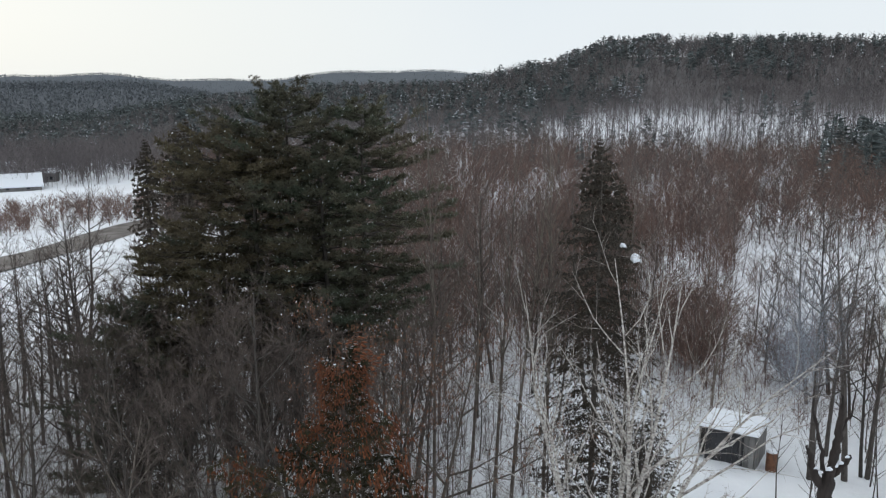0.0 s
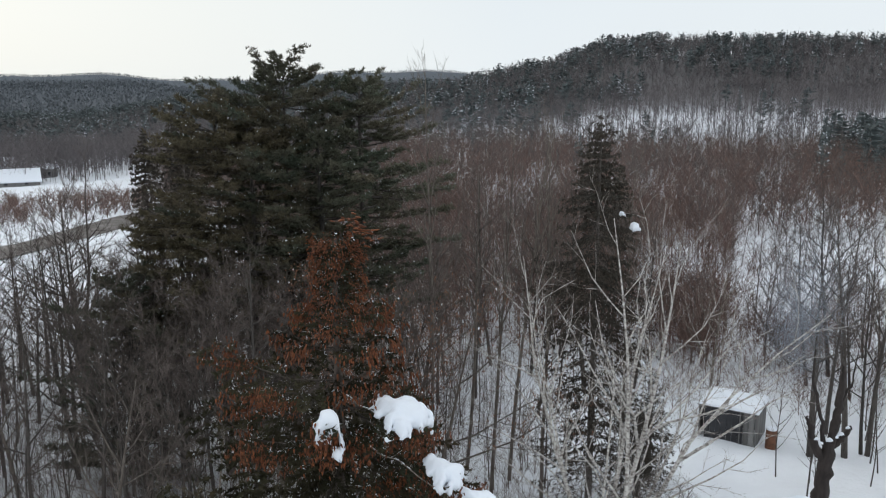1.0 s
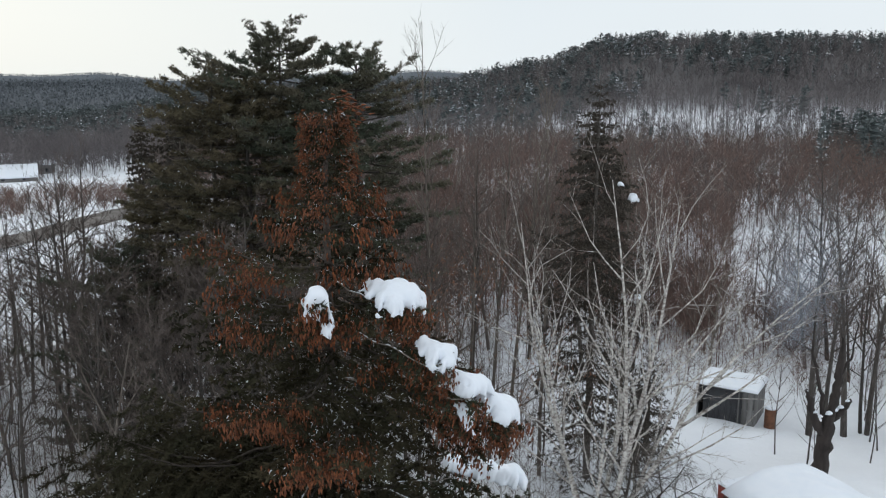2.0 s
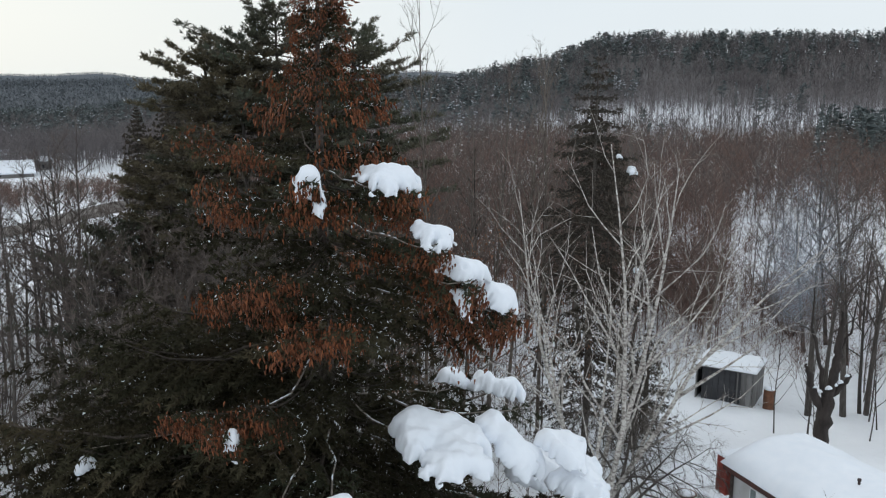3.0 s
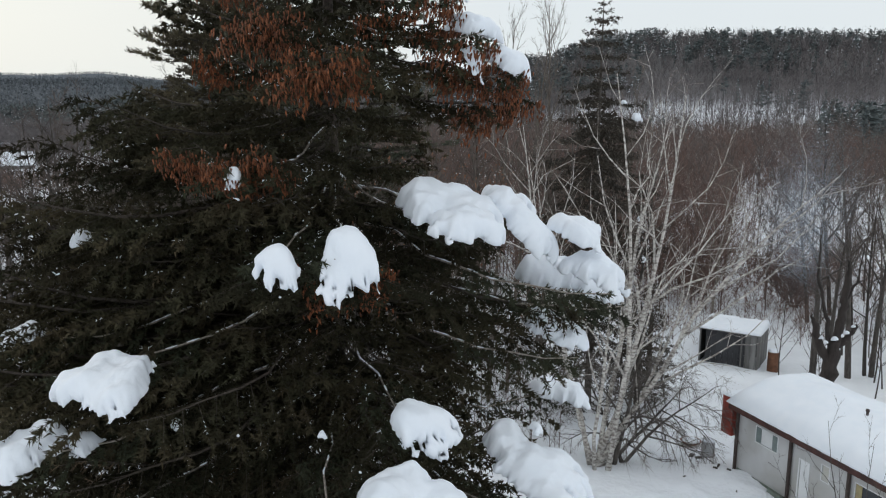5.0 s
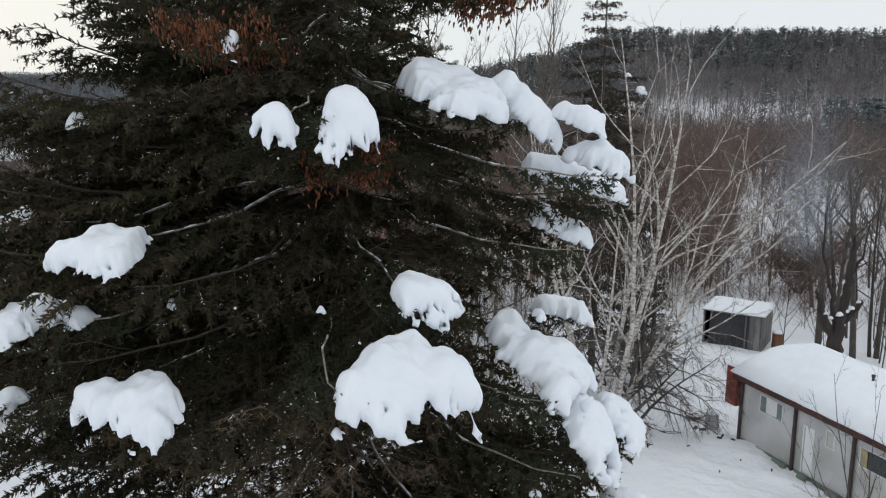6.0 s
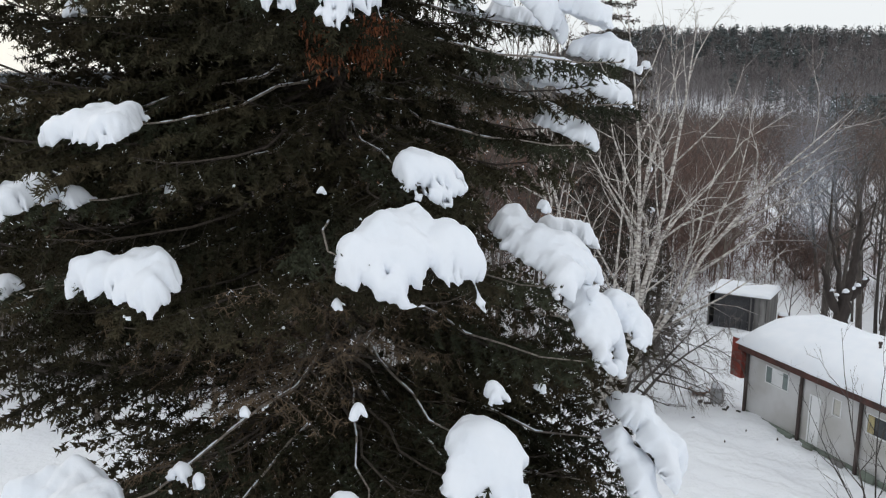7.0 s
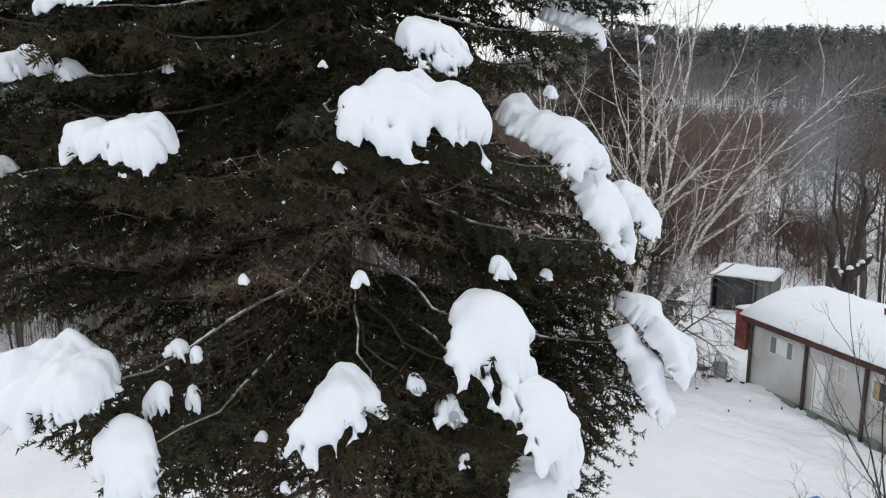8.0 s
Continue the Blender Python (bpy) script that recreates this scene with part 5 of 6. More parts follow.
def build_snag():
    """The thick broken trunk with its stub arms and a few surviving limbs."""
    x, y = 20.6, 40.6
    z = land_at(x, y)
    t = thing("broken_tree", pose(x, y, z), "thick dark broken tree trunk with snow in its fork", "tree")
    rng = np.random.default_rng(4)

    def limb(name, path, radii, sides=10):
        path = np.array(path, float)
        u = np.linspace(0, 1, 4 * len(path))
        k = np.linspace(0, 1, len(path))
        fine = np.stack([np.interp(u, k, path[:, c]) for c in range(3)], 1) + rng.normal(size=(len(u), 3)) * 0.035
        r = np.interp(u, k, radii) * rng.uniform(0.86, 1.14, len(u))
        s = Soup()
        s.tube(fine, r, sides)
        part(name, s.mesh(name, BARK_DARK), t)

    limb("trunk", [(-0.35, 0, -0.3), (-0.28, 0, 1.5), (-0.12, 0, 3.2), (0.0, 0, 4.2)], (0.52, 0.42, 0.38, 0.26))
    limb("limb", [(0.0, 0, 4.0), (0.25, 0.05, 5.4), (0.30, 0, 6.8), (0.42, 0.1, 7.9), (0.30, 0, 8.5)], (0.24, 0.22, 0.2, 0.13, 0.02))
    limb("limb", [(-0.15, 0, 3.0), (-0.75, 0, 3.9), (-1.1, 0, 5.0), (-1.25, 0.1, 5.6)], (0.25, 0.21, 0.15, 0.05))
    limb("limb", [(0.0, 0, 3.8), (0.6, 0, 4.4), (1.05, 0, 5.1)], (0.2, 0.17, 0.08))
    limb("limb", [(-0.3, 0, 3.9), (-0.6, 0, 5.6), (-1.1, 0.2, 7.6), (-1.15, 0.2, 10.0)], (0.12, 0.1, 0.07, 0.015), 6)
    limb("limb", [(0.3, 0, 6.4), (0.9, 0, 7.4), (1.1, 0.2, 9.2)], (0.08, 0.06, 0.015), 6)
    w = Soup()
    for p, r in (((-0.1, -0.16, 4.35), 0.16), ((0.18, -0.1, 4.5), 0.15), ((0.5, -0.08, 4.66), 0.13), ((0.85, -0.05, 5.0), 0.10), ((-0.55, -0.1, 4.15), 0.12), ((-0.8, -0.1, 4.4), 0.1)):
        q = np.array(p)
        w.tube(q + np.array([[-1.3, 0, -0.3], [-0.6, 0, 0.15], [0.1, 0, 0.3], [0.8, 0, 0.1], [1.3, 0, -0.2]]) * r, r * np.array([0.2, 0.7, 0.8, 0.6, 0.15]), 8)
    part("snow", w.mesh("snow", SNOW), t, "snow lodged in the fork")


BARK_DARK = material("dark_wet_bark", (0.052, 0.042, 0.038), 0.85, (0.028, 0.023, 0.021), 5.0, bump=0.9, bump_scale=14, stretch=(1, 1, 0.3))
build_special_trees()
build_bent_birch()
build_snag()
# ---- the trailer, the shed and what stands about them ----
SIDING = material("grey_siding", (0.57, 0.57, 0.575), 0.55, (0.50, 0.50, 0.50), 0.8, bump=0.1, bump_scale=6, third=(0.40, 0.39, 0.37), third_scale=0.5)
POST = material("dark_post", (0.075, 0.055, 0.05), 0.8, (0.045, 0.035, 0.032), 6.0, bump=0.4, bump_scale=30, vary=0.2)
FASCIA = material("brown_fascia", (0.095, 0.042, 0.036), 0.7, (0.052, 0.028, 0.025), 3.0, bump=0.3)
RED = material("red_sheet", (0.33, 0.055, 0.038), 0.6, (0.22, 0.045, 0.033), 2.0, bump=0.2, third=(0.16, 0.05, 0.04), third_scale=0.9)
WHITE = material("white_paint", (0.78, 0.79, 0.80), 0.45, (0.70, 0.71, 0.72), 1.5)
TEAL = material("grey_green_shutter", (0.20, 0.24, 0.235), 0.6, (0.15, 0.18, 0.18), 4.0)
BLIND = material("pale_blind", (0.55, 0.54, 0.50), 0.7, (0.47, 0.46, 0.42), 8.0, stretch=(1, 1, 6))
CURTAIN = material("yellow_curtain", (0.42, 0.36, 0.20), 0.8, (0.33, 0.28, 0.16), 5.0)
CHARCOAL = material("charcoal_sheet", (0.055, 0.056, 0.060), 0.6, (0.038, 0.038, 0.042), 1.2, bump=0.2, vary=0.25)
GREY_BOARD = material("weathered_board", (0.22, 0.215, 0.21), 0.85, (0.14, 0.135, 0.13), 3.0, bump=0.4, vary=0.2, stretch=(1, 1, 0.2))
RUST = material("rusty_steel", (0.21, 0.10, 0.058), 0.8, (0.13, 0.065, 0.042), 5.0, bump=0.4)
GALV = material("galvanised_steel", (0.46, 0.47, 0.48), 0.5, (0.36, 0.37, 0.38), 3.0, metal=0.15, bump=0.15, third=(0.30, 0.29, 0.28), third_scale=1.2)
BLUE = material("blue_plastic", (0.05, 0.17, 0.42), 0.45, (0.04, 0.13, 0.34), 3.0)
MOSS = material("weathered_green_board", (0.20, 0.235, 0.20), 0.85, (0.13, 0.15, 0.125), 3.0, bump=0.4)
ROAD = material("ploughed_road", (0.10, 0.088, 0.080), 0.85, (0.19, 0.175, 0.165), 0.4, 6.0, bump=0.3, bump_scale=3)
GLASS = bpy.data.materials.new("window_glass")
GLASS.use_nodes = True
_g = GLASS.node_tree.nodes["Principled BSDF"]
_g.inputs["Base Color"].default_value, _g.inputs["Roughness"].default_value = (0.03, 0.035, 0.04, 1), 0.08


def bevel_box(lo, hi, mat, name, b=0.012):
    """A box with slightly rounded edges."""
    bm = bmesh.new()
    bmesh.ops.create_cube(bm, size=1.0)
    for v in bm.verts:
        v.co = Vector([(lo[k] + hi[k]) / 2 + v.co[k] * (hi[k] - lo[k]) for k in range(3)])
    bmesh.ops.bevel(bm, geom=bm.edges[:], offset=min(b, 0.3 * min(hi[k] - lo[k] for k in range(3))), segments=2, affect="EDGES", profile=0.5)
    me = bpy.data.meshes.new(name)
    bm.to_mesh(me)
    bm.free()
    me.materials.append(mat)
    return me


def boxpart(name, lo, hi, mat, parent, label="", b=0.012):
    return part(name, bevel_box(lo, hi, mat, name, b), parent, label)


def snow_sheet(name, x0, x1, y0, y1, height, seed, nx=70, ny=26, lip=0.06):
    """A blanket of snow over a roof: height(x, y) gives its top, its edges round off and hang a little over."""
    xs, ys = np.linspace(x0, x1, nx), np.linspace(y0, y1, ny)
    gx, gy = np.meshgrid(xs, ys, indexing="ij")
    top, bottom = height(gx, gy)
    n1 = np.array([[noise.noise((a * 0.9 + seed, b * 0.9, 0.5)) + 0.5 * noise.noise((a * 2.6, b * 2.6 + seed, 3.5)) for a, b in zip(r1, r2)] for r1, r2 in zip(gx, gy)])
    edge = np.minimum(np.minimum(gx - x0, x1 - gx), np.minimum(gy - y0, y1 - gy))
    soft = np.sqrt(np.clip(edge / 0.28, 0, 1) * (2 - np.clip(edge / 0.28, 0, 1)))
    wave = 0.05 * np.array([noise.noise((a * 1.7, seed, 9.1)) for a in xs])[:, None]
    gy = gy + np.where(gy < y0 + 0.4, wave, 0)
    top = bottom + (top - bottom) * (0.18 + 0.82 * soft) + 0.085 * n1 * soft
    v = np.concatenate([np.stack([gx, gy, top], -1).reshape(-1, 3), np.stack([gx, gy, bottom], -1).reshape(-1, 3)])
    n = nx * ny
    i, j = np.arange(nx - 1)[:, None] * ny, np.arange(ny - 1)[None]
    a, b, c, d = i + j, i + ny + j, i + ny + j + 1, i + j + 1
    f = np.concatenate([np.stack([a, b, c], -1).reshape(-1, 3), np.stack([a, c, d], -1).reshape(-1, 3)])
    loop = np.concatenate([np.arange(nx) * ny, (nx - 1) * ny + np.arange(1, ny), np.arange(nx - 2, -1, -1) * ny + ny - 1, np.arange(ny - 2, 0, -1)])
    nxt = np.roll(loop, -1)
    rim = np.concatenate([np.stack([loop, loop + n, nxt + n], -1), np.stack([loop, nxt + n, nxt], -1)])
    s = Soup()
    s.add(v, np.concatenate([f, f[:, ::-1] + n, rim]))
    return s.mesh(name, SNOW)


def build_trailer():
    place = pose(12.62, 32.22, 0.0, 0, 0, -70.65)
    t = thing("trailer_house", place, "long grey trailer house with dark posts and a thick snow-covered roof", "house")
    LEN, DEEP, EAVE = 13.0, 4.3, 2.78
    # the long wall, in sheets between the posts, with its openings left free
    def sheet(x0, x1, holes, name="wall"):
        """One wall sheet, built round its openings (x0, x1, z0, z1)."""
        cuts = sorted({x0, x1, *[h[0] for h in holes], *[h[1] for h in holes]})
        s = Soup()
        for a, b in zip(cuts, cuts[1:]):
            zs = [(-0.5, EAVE)]
            for h in holes:
                if h[0] <= a and b <= h[1]:
                    zs = [(-0.5, h[2]), (h[3], EAVE)]
            for lo, hi in zs:
                if hi - lo > 0.01:
                    s.box((a, 0.10, lo), (b, 0.22, hi))
        return part(name, s.mesh(name, SIDING, False), t)

    win1, door, win2, win3 = (1.03, 2.24, 1.69, 2.35), (3.46, 3.92, 0.02, 1.97), (4.54, 4.88, 1.65, 2.24), (6.08, 7.3, 1.58, 2.24)
    sheet(-0.02, 2.985, [win1])
    sheet(2.995, 5.795, [door, win2])
    sheet(5.805, 8.695, [win3])
    sheet(8.705, LEN, [])
    boxpart("end_wall", (-0.02, 0.225, -0.6), (0.10, DEEP, EAVE), SIDING, t)
    boxpart("end_wall", (LEN - 0.12, 0.225, -0.6), (LEN, DEEP, EAVE), SIDING, t)
    boxpart("back_wall", (0.105, DEEP - 0.12, -0.6), (LEN - 0.125, DEEP - 0.005, EAVE), SIDING, t)
    boxpart("roof", (-0.30, -0.22, EAVE + 0.005), (LEN + 0.2, DEEP + 0.25, EAVE + 0.14), FASCIA, t)
    boxpart("fascia", (-0.32, -0.27, EAVE - 0.12), (LEN + 0.2, -0.225, EAVE + 0.13), FASCIA, t, "dark red-brown fascia board", 0.006)
    for x in (0.0, 3.04, 5.85, 8.7, 11.5):
        boxpart("post", (x - 0.055, -0.06, -0.6), (x + 0.055, 0.05, EAVE - 0.002), POST, t, "dark wooden post")
        boxpart("rafter_end", (x - 0.04, -0.22, EAVE - 0.10), (x + 0.04, 0.095, EAVE + 0.002), POST, t)
    boxpart("skirting", (0.06, 0.055, -0.4), (LEN, 0.095, 0.12), MOSS, t, "weathered green-grey skirting board")

    def window(h, fill, shutters=0.0):
        x0, x1, z0, z1 = h
        w = part("window", bevel_box((x0, 0.12, z0), (x1, 0.16, z1), fill, "pane"), t)
        fr = Soup()
        b = 0.035
        fr.box((x0 - b, 0.075, z0 - b), (x1 + b, 0.098, z0)), fr.box((x0 - b, 0.075, z1), (x1 + b, 0.098, z1 + b))
        fr.box((x0 - b, 0.075, z0), (x0, 0.098, z1)), fr.box((x1, 0.075, z0), (x1 + b, 0.098, z1))
        part("frame", fr.mesh("frame", WHITE, False), w, "white window frame")
        if shutters:
            for a in (x0, x1 - shutters):
                part("side_pane", bevel_box((a + 0.004, 0.085, z0 + 0.01), (a + shutters - 0.004, 0.115, z1 - 0.01), TEAL, "side_pane"), w, "dark grey-green side pane")
        return w

    window(win1, WHITE, 0.29)
    window(win2, BLIND)
    w3 = window(win3, GLASS)
    part("curtain", bevel_box((6.10, 0.085, 1.60), (6.36, 0.112, 2.22), CURTAIN, "curtain"), w3, "yellowish curtain at the side of the window")
    dr = part("door", bevel_box((door[0] + 0.01, 0.115, door[2]), (door[1] - 0.01, 0.16, door[3] - 0.01), WHITE, "door"), t, "plain white door")
    part("handle", bevel_box((door[1] - 0.09, 0.07, 1.0), (door[1] - 0.06, 0.113, 1.05), GALV, "handle"), dr)
    fr = Soup()
    fr.box((door[0] - 0.05, 0.07, door[2]), (door[0], 0.098, door[3] + 0.05)), fr.box((door[1], 0.07, door[2]), (door[1] + 0.05, 0.098, door[3] + 0.05))
    fr.box((door[0], 0.07, door[3]), (door[1], 0.098, door[3] + 0.05))
    part("door_frame", fr.mesh("door_frame", WHITE, False), dr)
    # the red sheet-metal box on the end
    boxpart("red_end_box", (-0.98, -0.04, 1.36), (-0.335, 2.4, EAVE + 0.26), RED, t, "red sheet-metal box on the end wall")
    for y in (0.3, 0.75, 1.2, 1.65, 2.1):
        boxpart("rib", (-0.995, y, 1.38), (-0.982, y + 0.03, EAVE + 0.25), RED, t, "", 0.004)
    pipe = Soup()
    pipe.tube([(4.9, 1.6, EAVE + 0.1), (4.9, 1.6, 4.25)], (0.05, 0.05), 10)
    pipe.tube([(4.9, 1.6, 4.25), (4.9, 1.6, 4.33)], (0.07, 0.07), 10)
    part("vent_pipe", pipe.mesh("vent_pipe", POST), t)

    def cover(x, y):
        rise = 0.30 + 0.92 * np.sin(np.clip((y + 0.4) / (DEEP + 0.8), 0, 1) * np.pi) ** 0.75
        return EAVE + 0.14 + rise * smooth(-0.6, 0.5, x) ** 0.4, EAVE + 0.146 + 0 * x

    roof_snow = new("roof_snow", snow_sheet("roof_snow", -0.42, LEN + 0.25, -0.33, DEEP + 0.3, cover, 2.0))
    roof_snow.matrix_basis = place
    tagged(roof_snow, "thick smooth blanket of snow on the trailer roof", "snow")
    cap = new("box_snow", snow_sheet("box_snow", -1.03, -0.43, -0.08, 2.45, lambda x, y: (EAVE + 0.40 + 0 * x, EAVE + 0.264 + 0 * x), 5.0, 10, 14))
    cap.matrix_basis = place
    tagged(cap, "thin snow on top of the red box", "snow")


def drum(x, y, z, h, r, mat, label):
    t = thing("drum", pose(x, y, z), label, "drum", "steel drums")
    s = Soup()
    q = np.array([-0.1, 0.0, 0.02, 0.32, 0.34, 0.36, 0.64, 0.66, 0.68, 0.98, 1.0]) * h
    rad = r * np.array([1, 1, 1, 1, 1.035, 1, 1, 1.035, 1, 1, 1.03])
    s.tube(np.stack([q * 0, q * 0, q], 1), rad, 20)
    part("body", s.mesh("body", mat), t)
    c = Soup()
    c.tube([(0, 0, h - 0.01), (0, 0, h + 0.07), (0.02, 0, h + 0.15), (0.02, 0, h + 0.18)], (r * 0.99, r * 0.96, r * 0.7, r * 0.2), 20)
    part("snow", c.mesh("snow", SNOW), t, "round cap of snow")


def build_shed():
    ax, ay, bx, by = 18.0, 54.0, 21.26, 51.92
    w = math.hypot(bx - ax, by - ay)
    deg = math.degrees(math.atan2(by - ay, bx - ax))
    place = pose(ax, ay, -2.32, 0, 0, deg)
    t = thing("shed", place, "small dark flat-roofed shed half buried under snow", "shed")
    H, D = 2.25, 3.2
    for x, y in ((0.05, 0.05), (w - 0.05, 0.05), (0.05, D - 0.05), (w - 0.05, D - 0.05), (w * 0.72, 0.05)):
        boxpart("post", (x - 0.05, y - 0.05, -0.3), (x + 0.05, y + 0.05, H - 0.005), GREY_BOARD, t)
    n = 9
    for i in range(n):
        x0, x1 = 0.42 + (w - 0.55) * i / n, 0.42 + (w - 0.55) * (i + 1) / n
        boxpart("panel", (x0 + 0.006, 0.02 + 0.012 * (i % 2), -0.3), (x1 - 0.006, 0.06 + 0.012 * (i % 2), H - 0.02), GREY_BOARD if i >= 7 else CHARCOAL, t, "", 0.006)
    for i in range(8):
        y0, y1 = 0.12 + (D - 0.24) * i / 8, 0.12 + (D - 0.24) * (i + 1) / 8
        boxpart("side_board", (w - 0.07, y0 + 0.004, -0.3), (w - 0.03, y1 - 0.004, H - 0.02), GREY_BOARD, t, "", 0.006)
        boxpart("side_board", (0.03, y0 + 0.004, -0.3), (0.07, y1 - 0.004, H - 0.02), CHARCOAL, t, "", 0.006)
    boxpart("back_wall", (0.11, D - 0.04, -0.3), (w - 0.11, D, H - 0.02), CHARCOAL, t)
    boxpart("roof", (-0.1, -0.12, H), (w + 0.1, D + 0.1, H + 0.07), GREY_BOARD, t)
    top = lambda x, y: (H + 0.22 + 0.16 * smooth(0, D, y), H + 0.076 + 0 * x)
    ob = new("shed_snow", snow_sheet("shed_snow", -0.14, w + 0.14, -0.16, D + 0.14, top, 7.0, 30, 26))
    ob.matrix_basis = place
    tagged(ob, "deep snow on the flat shed roof", "snow")
    drum(22.35, 52.0, -2.35, 1.25, 0.36, RUST, "rusty orange steel drum beside the shed with snow on top")


def build_yard_things():
    drum(12.35, 34.75, -0.78, 0.95, 0.29, GALV, "grey steel drum standing in the yard snow")
    # fire bowl
    t = thing("fire_bowl", pose(12.15, 36.6, land_at(12.15, 36.6) + 0.02), "shallow rusty fire bowl filled with snow", "fire bowl")
    s = Soup()
    s.tube([(0, 0, -0.05), (0, 0, 0.0), (0, 0, 0.16), (0, 0, 0.20)], (0.18, 0.24, 0.46, 0.50), 22)
    part("bowl", s.mesh("bowl", RUST), t)
    c = Soup()
    c.tube([(0, 0, 0.19), (0, 0, 0.27), (0, 0, 0.31)], (0.44, 0.30, 0.08), 20)
    part("snow", c.mesh("snow", SNOW), t, "snow heaped in the bowl")
    # split logs and scraps that show through the snow
    rng = np.random.default_rng(8)
    for x, y, k in ((11.55, 34.6, 1.0), (11.75, 34.2, 0.7), (11.9, 32.1, 0.5), (12.2, 31.7, 0.4), (11.7, 31.9, 0.45), (12.0, 30.2, 0.3), (10.9, 29.4, 0.3), (12.7, 28.9, 0.35), (10.3, 31.5, 0.3)):
        b = Soup()
        a, ln, r = rng.uniform(0, 3.1), 0.22 * k, 0.09 * k
        z = land_at(x, y) + 0.3 * r
        b.tube([(-ln * math.cos(a), -ln * math.sin(a), 0), (0, 0, 0.02), (ln * math.cos(a), ln * math.sin(a), 0.01)], (r, r * 1.1, r * 0.9), 7)
        tagged(new("log", b.mesh("log", BARK)), "dark scrap of wood lying in the snow", "log", "scraps of wood").matrix_basis = pose(x, y, z)
    # a blue plastic sledge
    t = thing("sledge", pose(10.25, 21.1, land_at(10.25, 21.1) + 0.03, 0, 0, 25), "blue plastic sledge lying on the snow", "sledge")
    boxpart("hull", (-0.75, -0.28, 0.0), (0.75, 0.28, 0.16), BLUE, t, "", 0.05)
    boxpart("rim", (-0.82, -0.34, 0.161), (0.82, 0.34, 0.20), BLUE, t, "", 0.015)
    # boards and boxes leaning along the trailer
    base = pose(12.62, 32.22, 0, 0, 0, -70.65)
    for x, ln, h, mat, what in ((3.75, 0.42, 0.22, MOSS, "weathered green-grey board leaning at the foot of the wall"), (2.55, 0.7, 0.16, MOSS, "weathered green-grey board leaning at the foot of the wall"),
                                (5.2, 0.5, 0.2, GREY_BOARD, "grey wooden crate at the foot of the wall"), (6.5, 0.55, 0.34, MOSS, "weathered green-grey board leaning at the foot of the wall")):
        b = tagged(new("board", bevel_box((-ln / 2, -0.06, -0.12), (ln / 2, 0.06, h), mat, "board")), what, "board", "boards along the trailer")
        b.matrix_basis = base @ pose(x, -0.16, land_at(*(base @ Vector((x, -0.2, 0)))[:2]), -8, 3, 2)


def house(x, y, deg, w, d, h, rise, label):
    """A far house under a snowy gable roof."""
    t = thing("house", pose(x, y, land_at(x, y), 0, 0, deg), label, "house", "far houses")
    boxpart("wall", (-w / 2, -d / 2, -1), (w / 2, d / 2, h), GREY_BOARD, t, "", 0.03)
    s = Soup()
    o = 0.5
    v = [(sx * (w / 2 + o), sy * (d / 2 + o) * k, h + rise * (1 - k) + dz - 0.05) for sx in (-1, 1) for dz in (0.06, 0.5) for sy, k in ((-1, 1), (1, 0), (1, 1))]
    q = ((0, 1, 7, 6), (1, 2, 8, 7), (3, 9, 10, 4), (4, 10, 11, 5), (0, 6, 9, 3), (2, 5, 11, 8), (0, 3, 4, 1), (1, 4, 5, 2), (6, 7, 10, 9), (7, 8, 11, 10))
    s.add(v, [tri for a, b, c, e in q for tri in ((a, b, c), (a, c, e))])
    part("roof", s.mesh("roof", SNOW, False), t, "snow-covered gable roof")
    for k in range(3):
        boxpart("window", (-w * 0.3 + k * w * 0.3 - 0.5, -d / 2 - 0.05, 1.0), (-w * 0.3 + k * w * 0.3 + 0.5, -d / 2 + 0.02, 2.2), GLASS, t, "", 0.02)


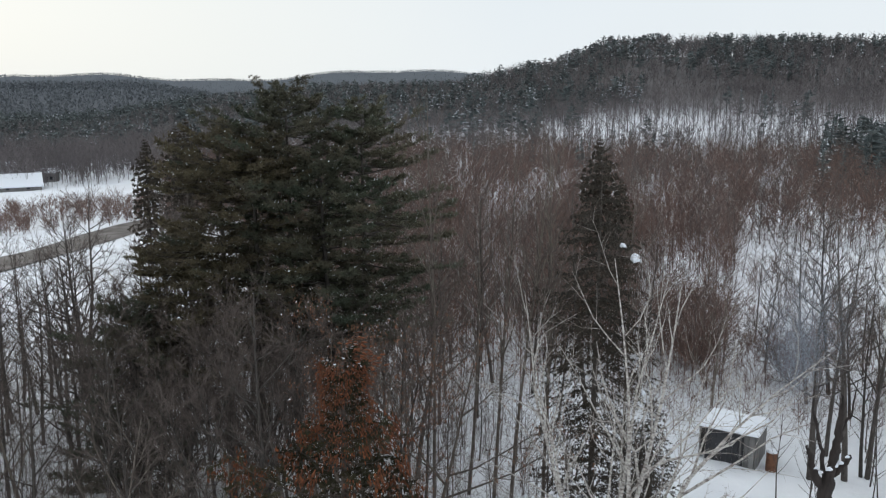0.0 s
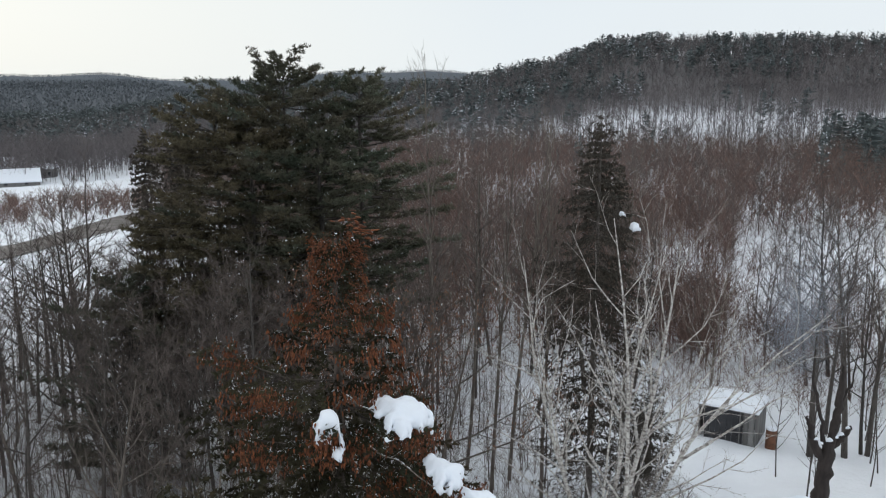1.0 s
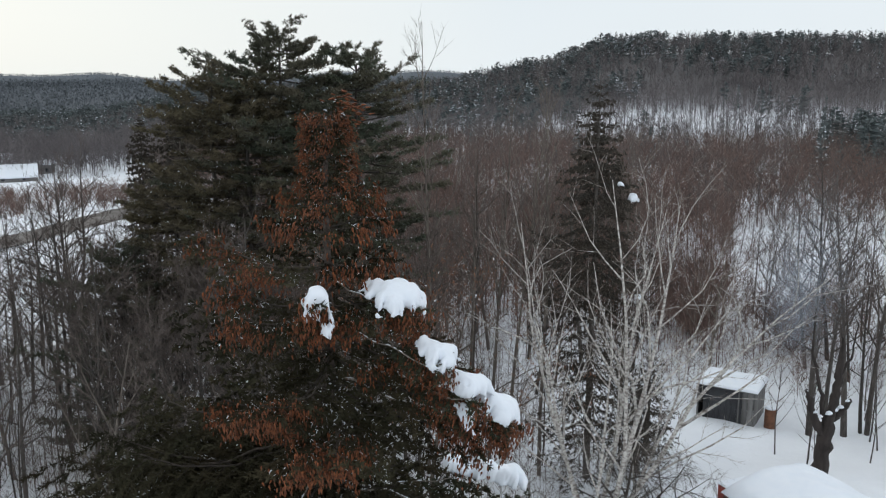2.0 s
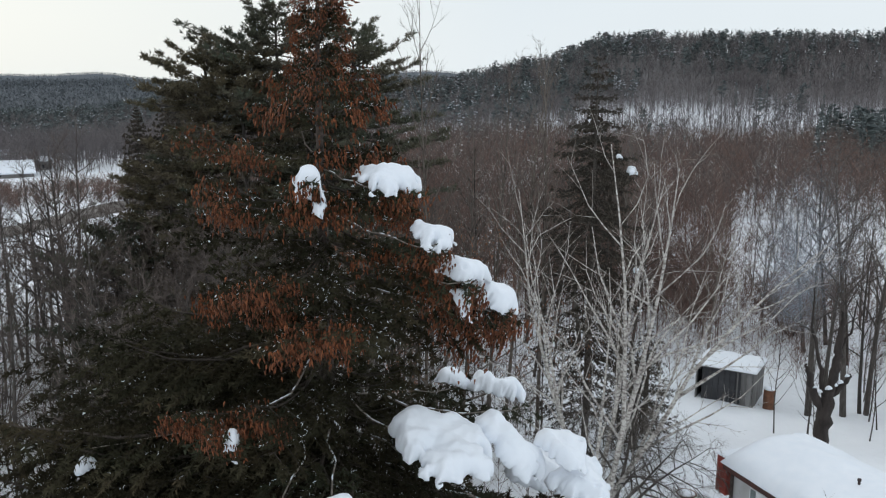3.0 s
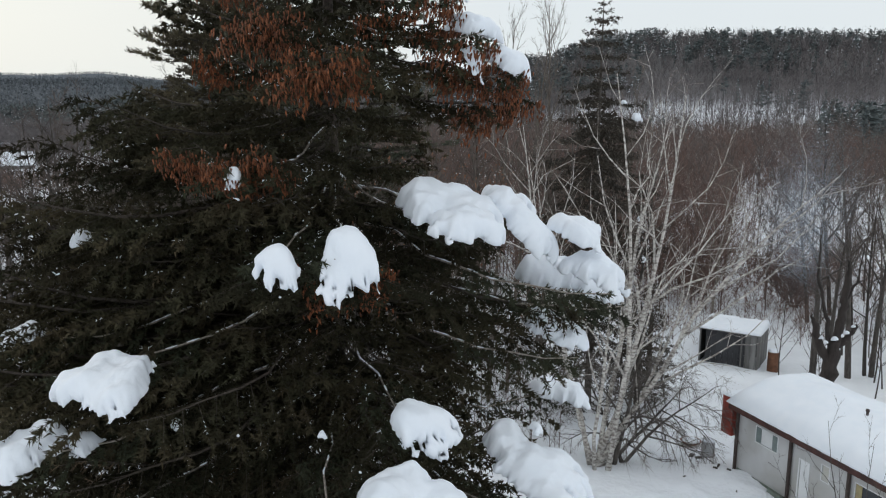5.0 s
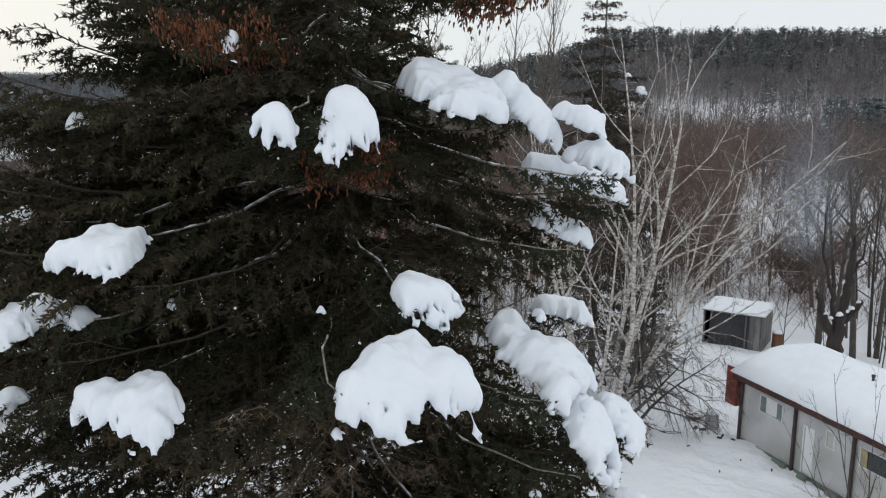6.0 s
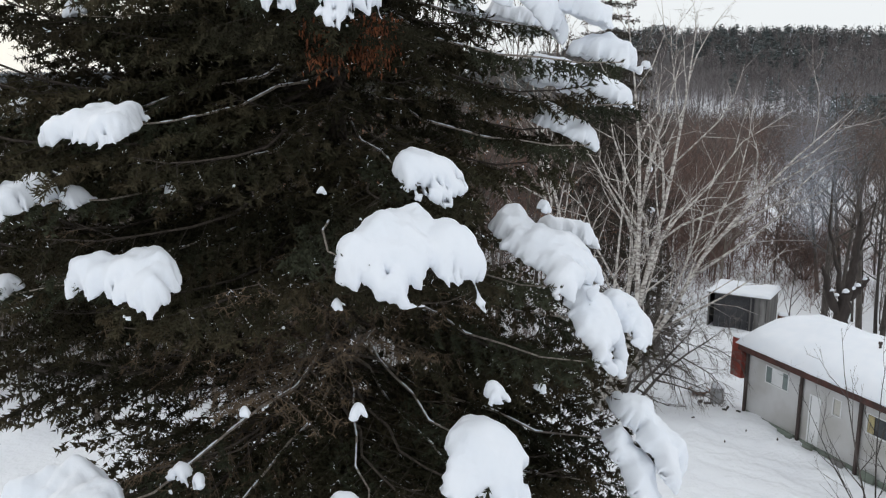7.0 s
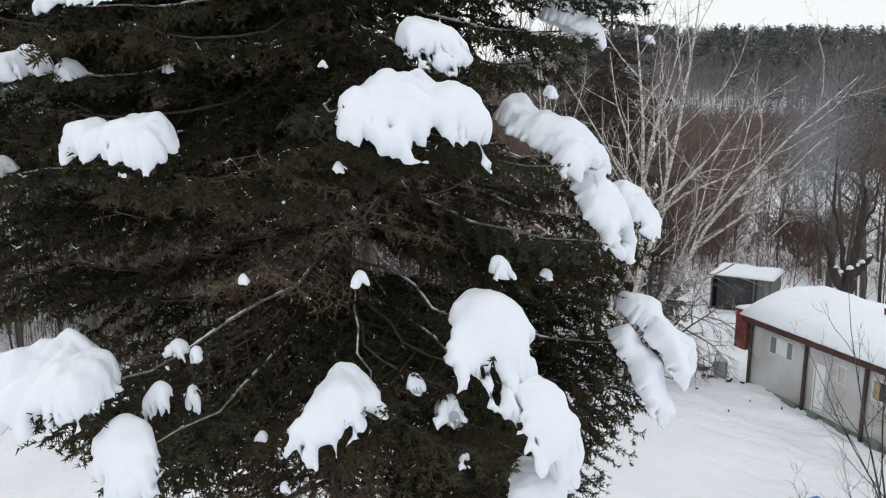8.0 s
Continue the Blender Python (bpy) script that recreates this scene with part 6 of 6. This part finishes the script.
def build_smoke():
    """Thin wood smoke that hangs and rises over the yard, as fine flakes."""
    rng = np.random.default_rng(17)
    s = Soup()
    n = 78000
    u = rng.random(n) ** 1.25
    knot = rng.integers(0, 70, n)
    ku, kd = rng.random(70), rng.normal(size=(70, 3))
    u = np.clip(0.45 * u + 0.55 * ku[knot] + rng.normal(size=n) * 0.04, 0, 1.1)
    wide = 0.8 + 1.5 * u
    p = np.stack([20.4 - 0.4 * u + 1.3 * u * u, 45.0 + 0.8 * u, 5.2 + 8.0 * u], 1)
    p += kd[knot] * wide[:, None] * 0.55 + rng.normal(size=(n, 3)) * wide[:, None] * np.array([0.42, 0.42, 0.30])
    s.slivers(p, p + rng.normal(size=(n, 3)) * 0.013, 0.020, rng)
    stuff("smoke", s, SMOKE, "thin blue-grey wood smoke drifting over the yard", "smoke")


SMOKE = material("wood_smoke", (0.42, 0.46, 0.52), 1.0, (0.36, 0.40, 0.46), 0.5, spec=0.0)


def build_distance():
    house(-143, 268, 28, 20, 13, 1.7, 3.6, "low far house under a broad snow-covered roof")
    house(-142, 295, 5, 5.5, 5, 3.4, 1.2, "small far outbuilding with a snow-covered roof")
    house(-164, 300, 40, 14, 9, 3.0, 3.6, "far house with a snowy roof among trees")
    # the ploughed road
    p = np.linspace(0, 1, 40)
    cx, cy = -80.5 + 40 * p, 55 + 200 * p
    d = np.array([40, 200]) / math.hypot(40, 200)
    rows = []
    for o in (-4.4, -2.2, 0, 2.2, 4.4):
        x, y = cx + d[1] * o, cy - d[0] * o
        rows.append(np.stack([x, y, land(x, y) + 0.14], 1))
    v = np.stack(rows, 1).reshape(-1, 3)
    i, j = np.arange(39)[:, None] * 5, np.arange(4)[None]
    f = np.concatenate([np.stack([i + j, i + j + 1, i + 6 + j], -1).reshape(-1, 3), np.stack([i + j, i + 6 + j, i + 5 + j], -1).reshape(-1, 3)])
    s = Soup()
    s.add(v, f)
    tagged(new("road", s.mesh("road", ROAD)), "ploughed grey country road across the snowy field", "road", kind="structure")


build_trailer()
build_shed()
build_yard_things()
build_smoke()
build_distance()
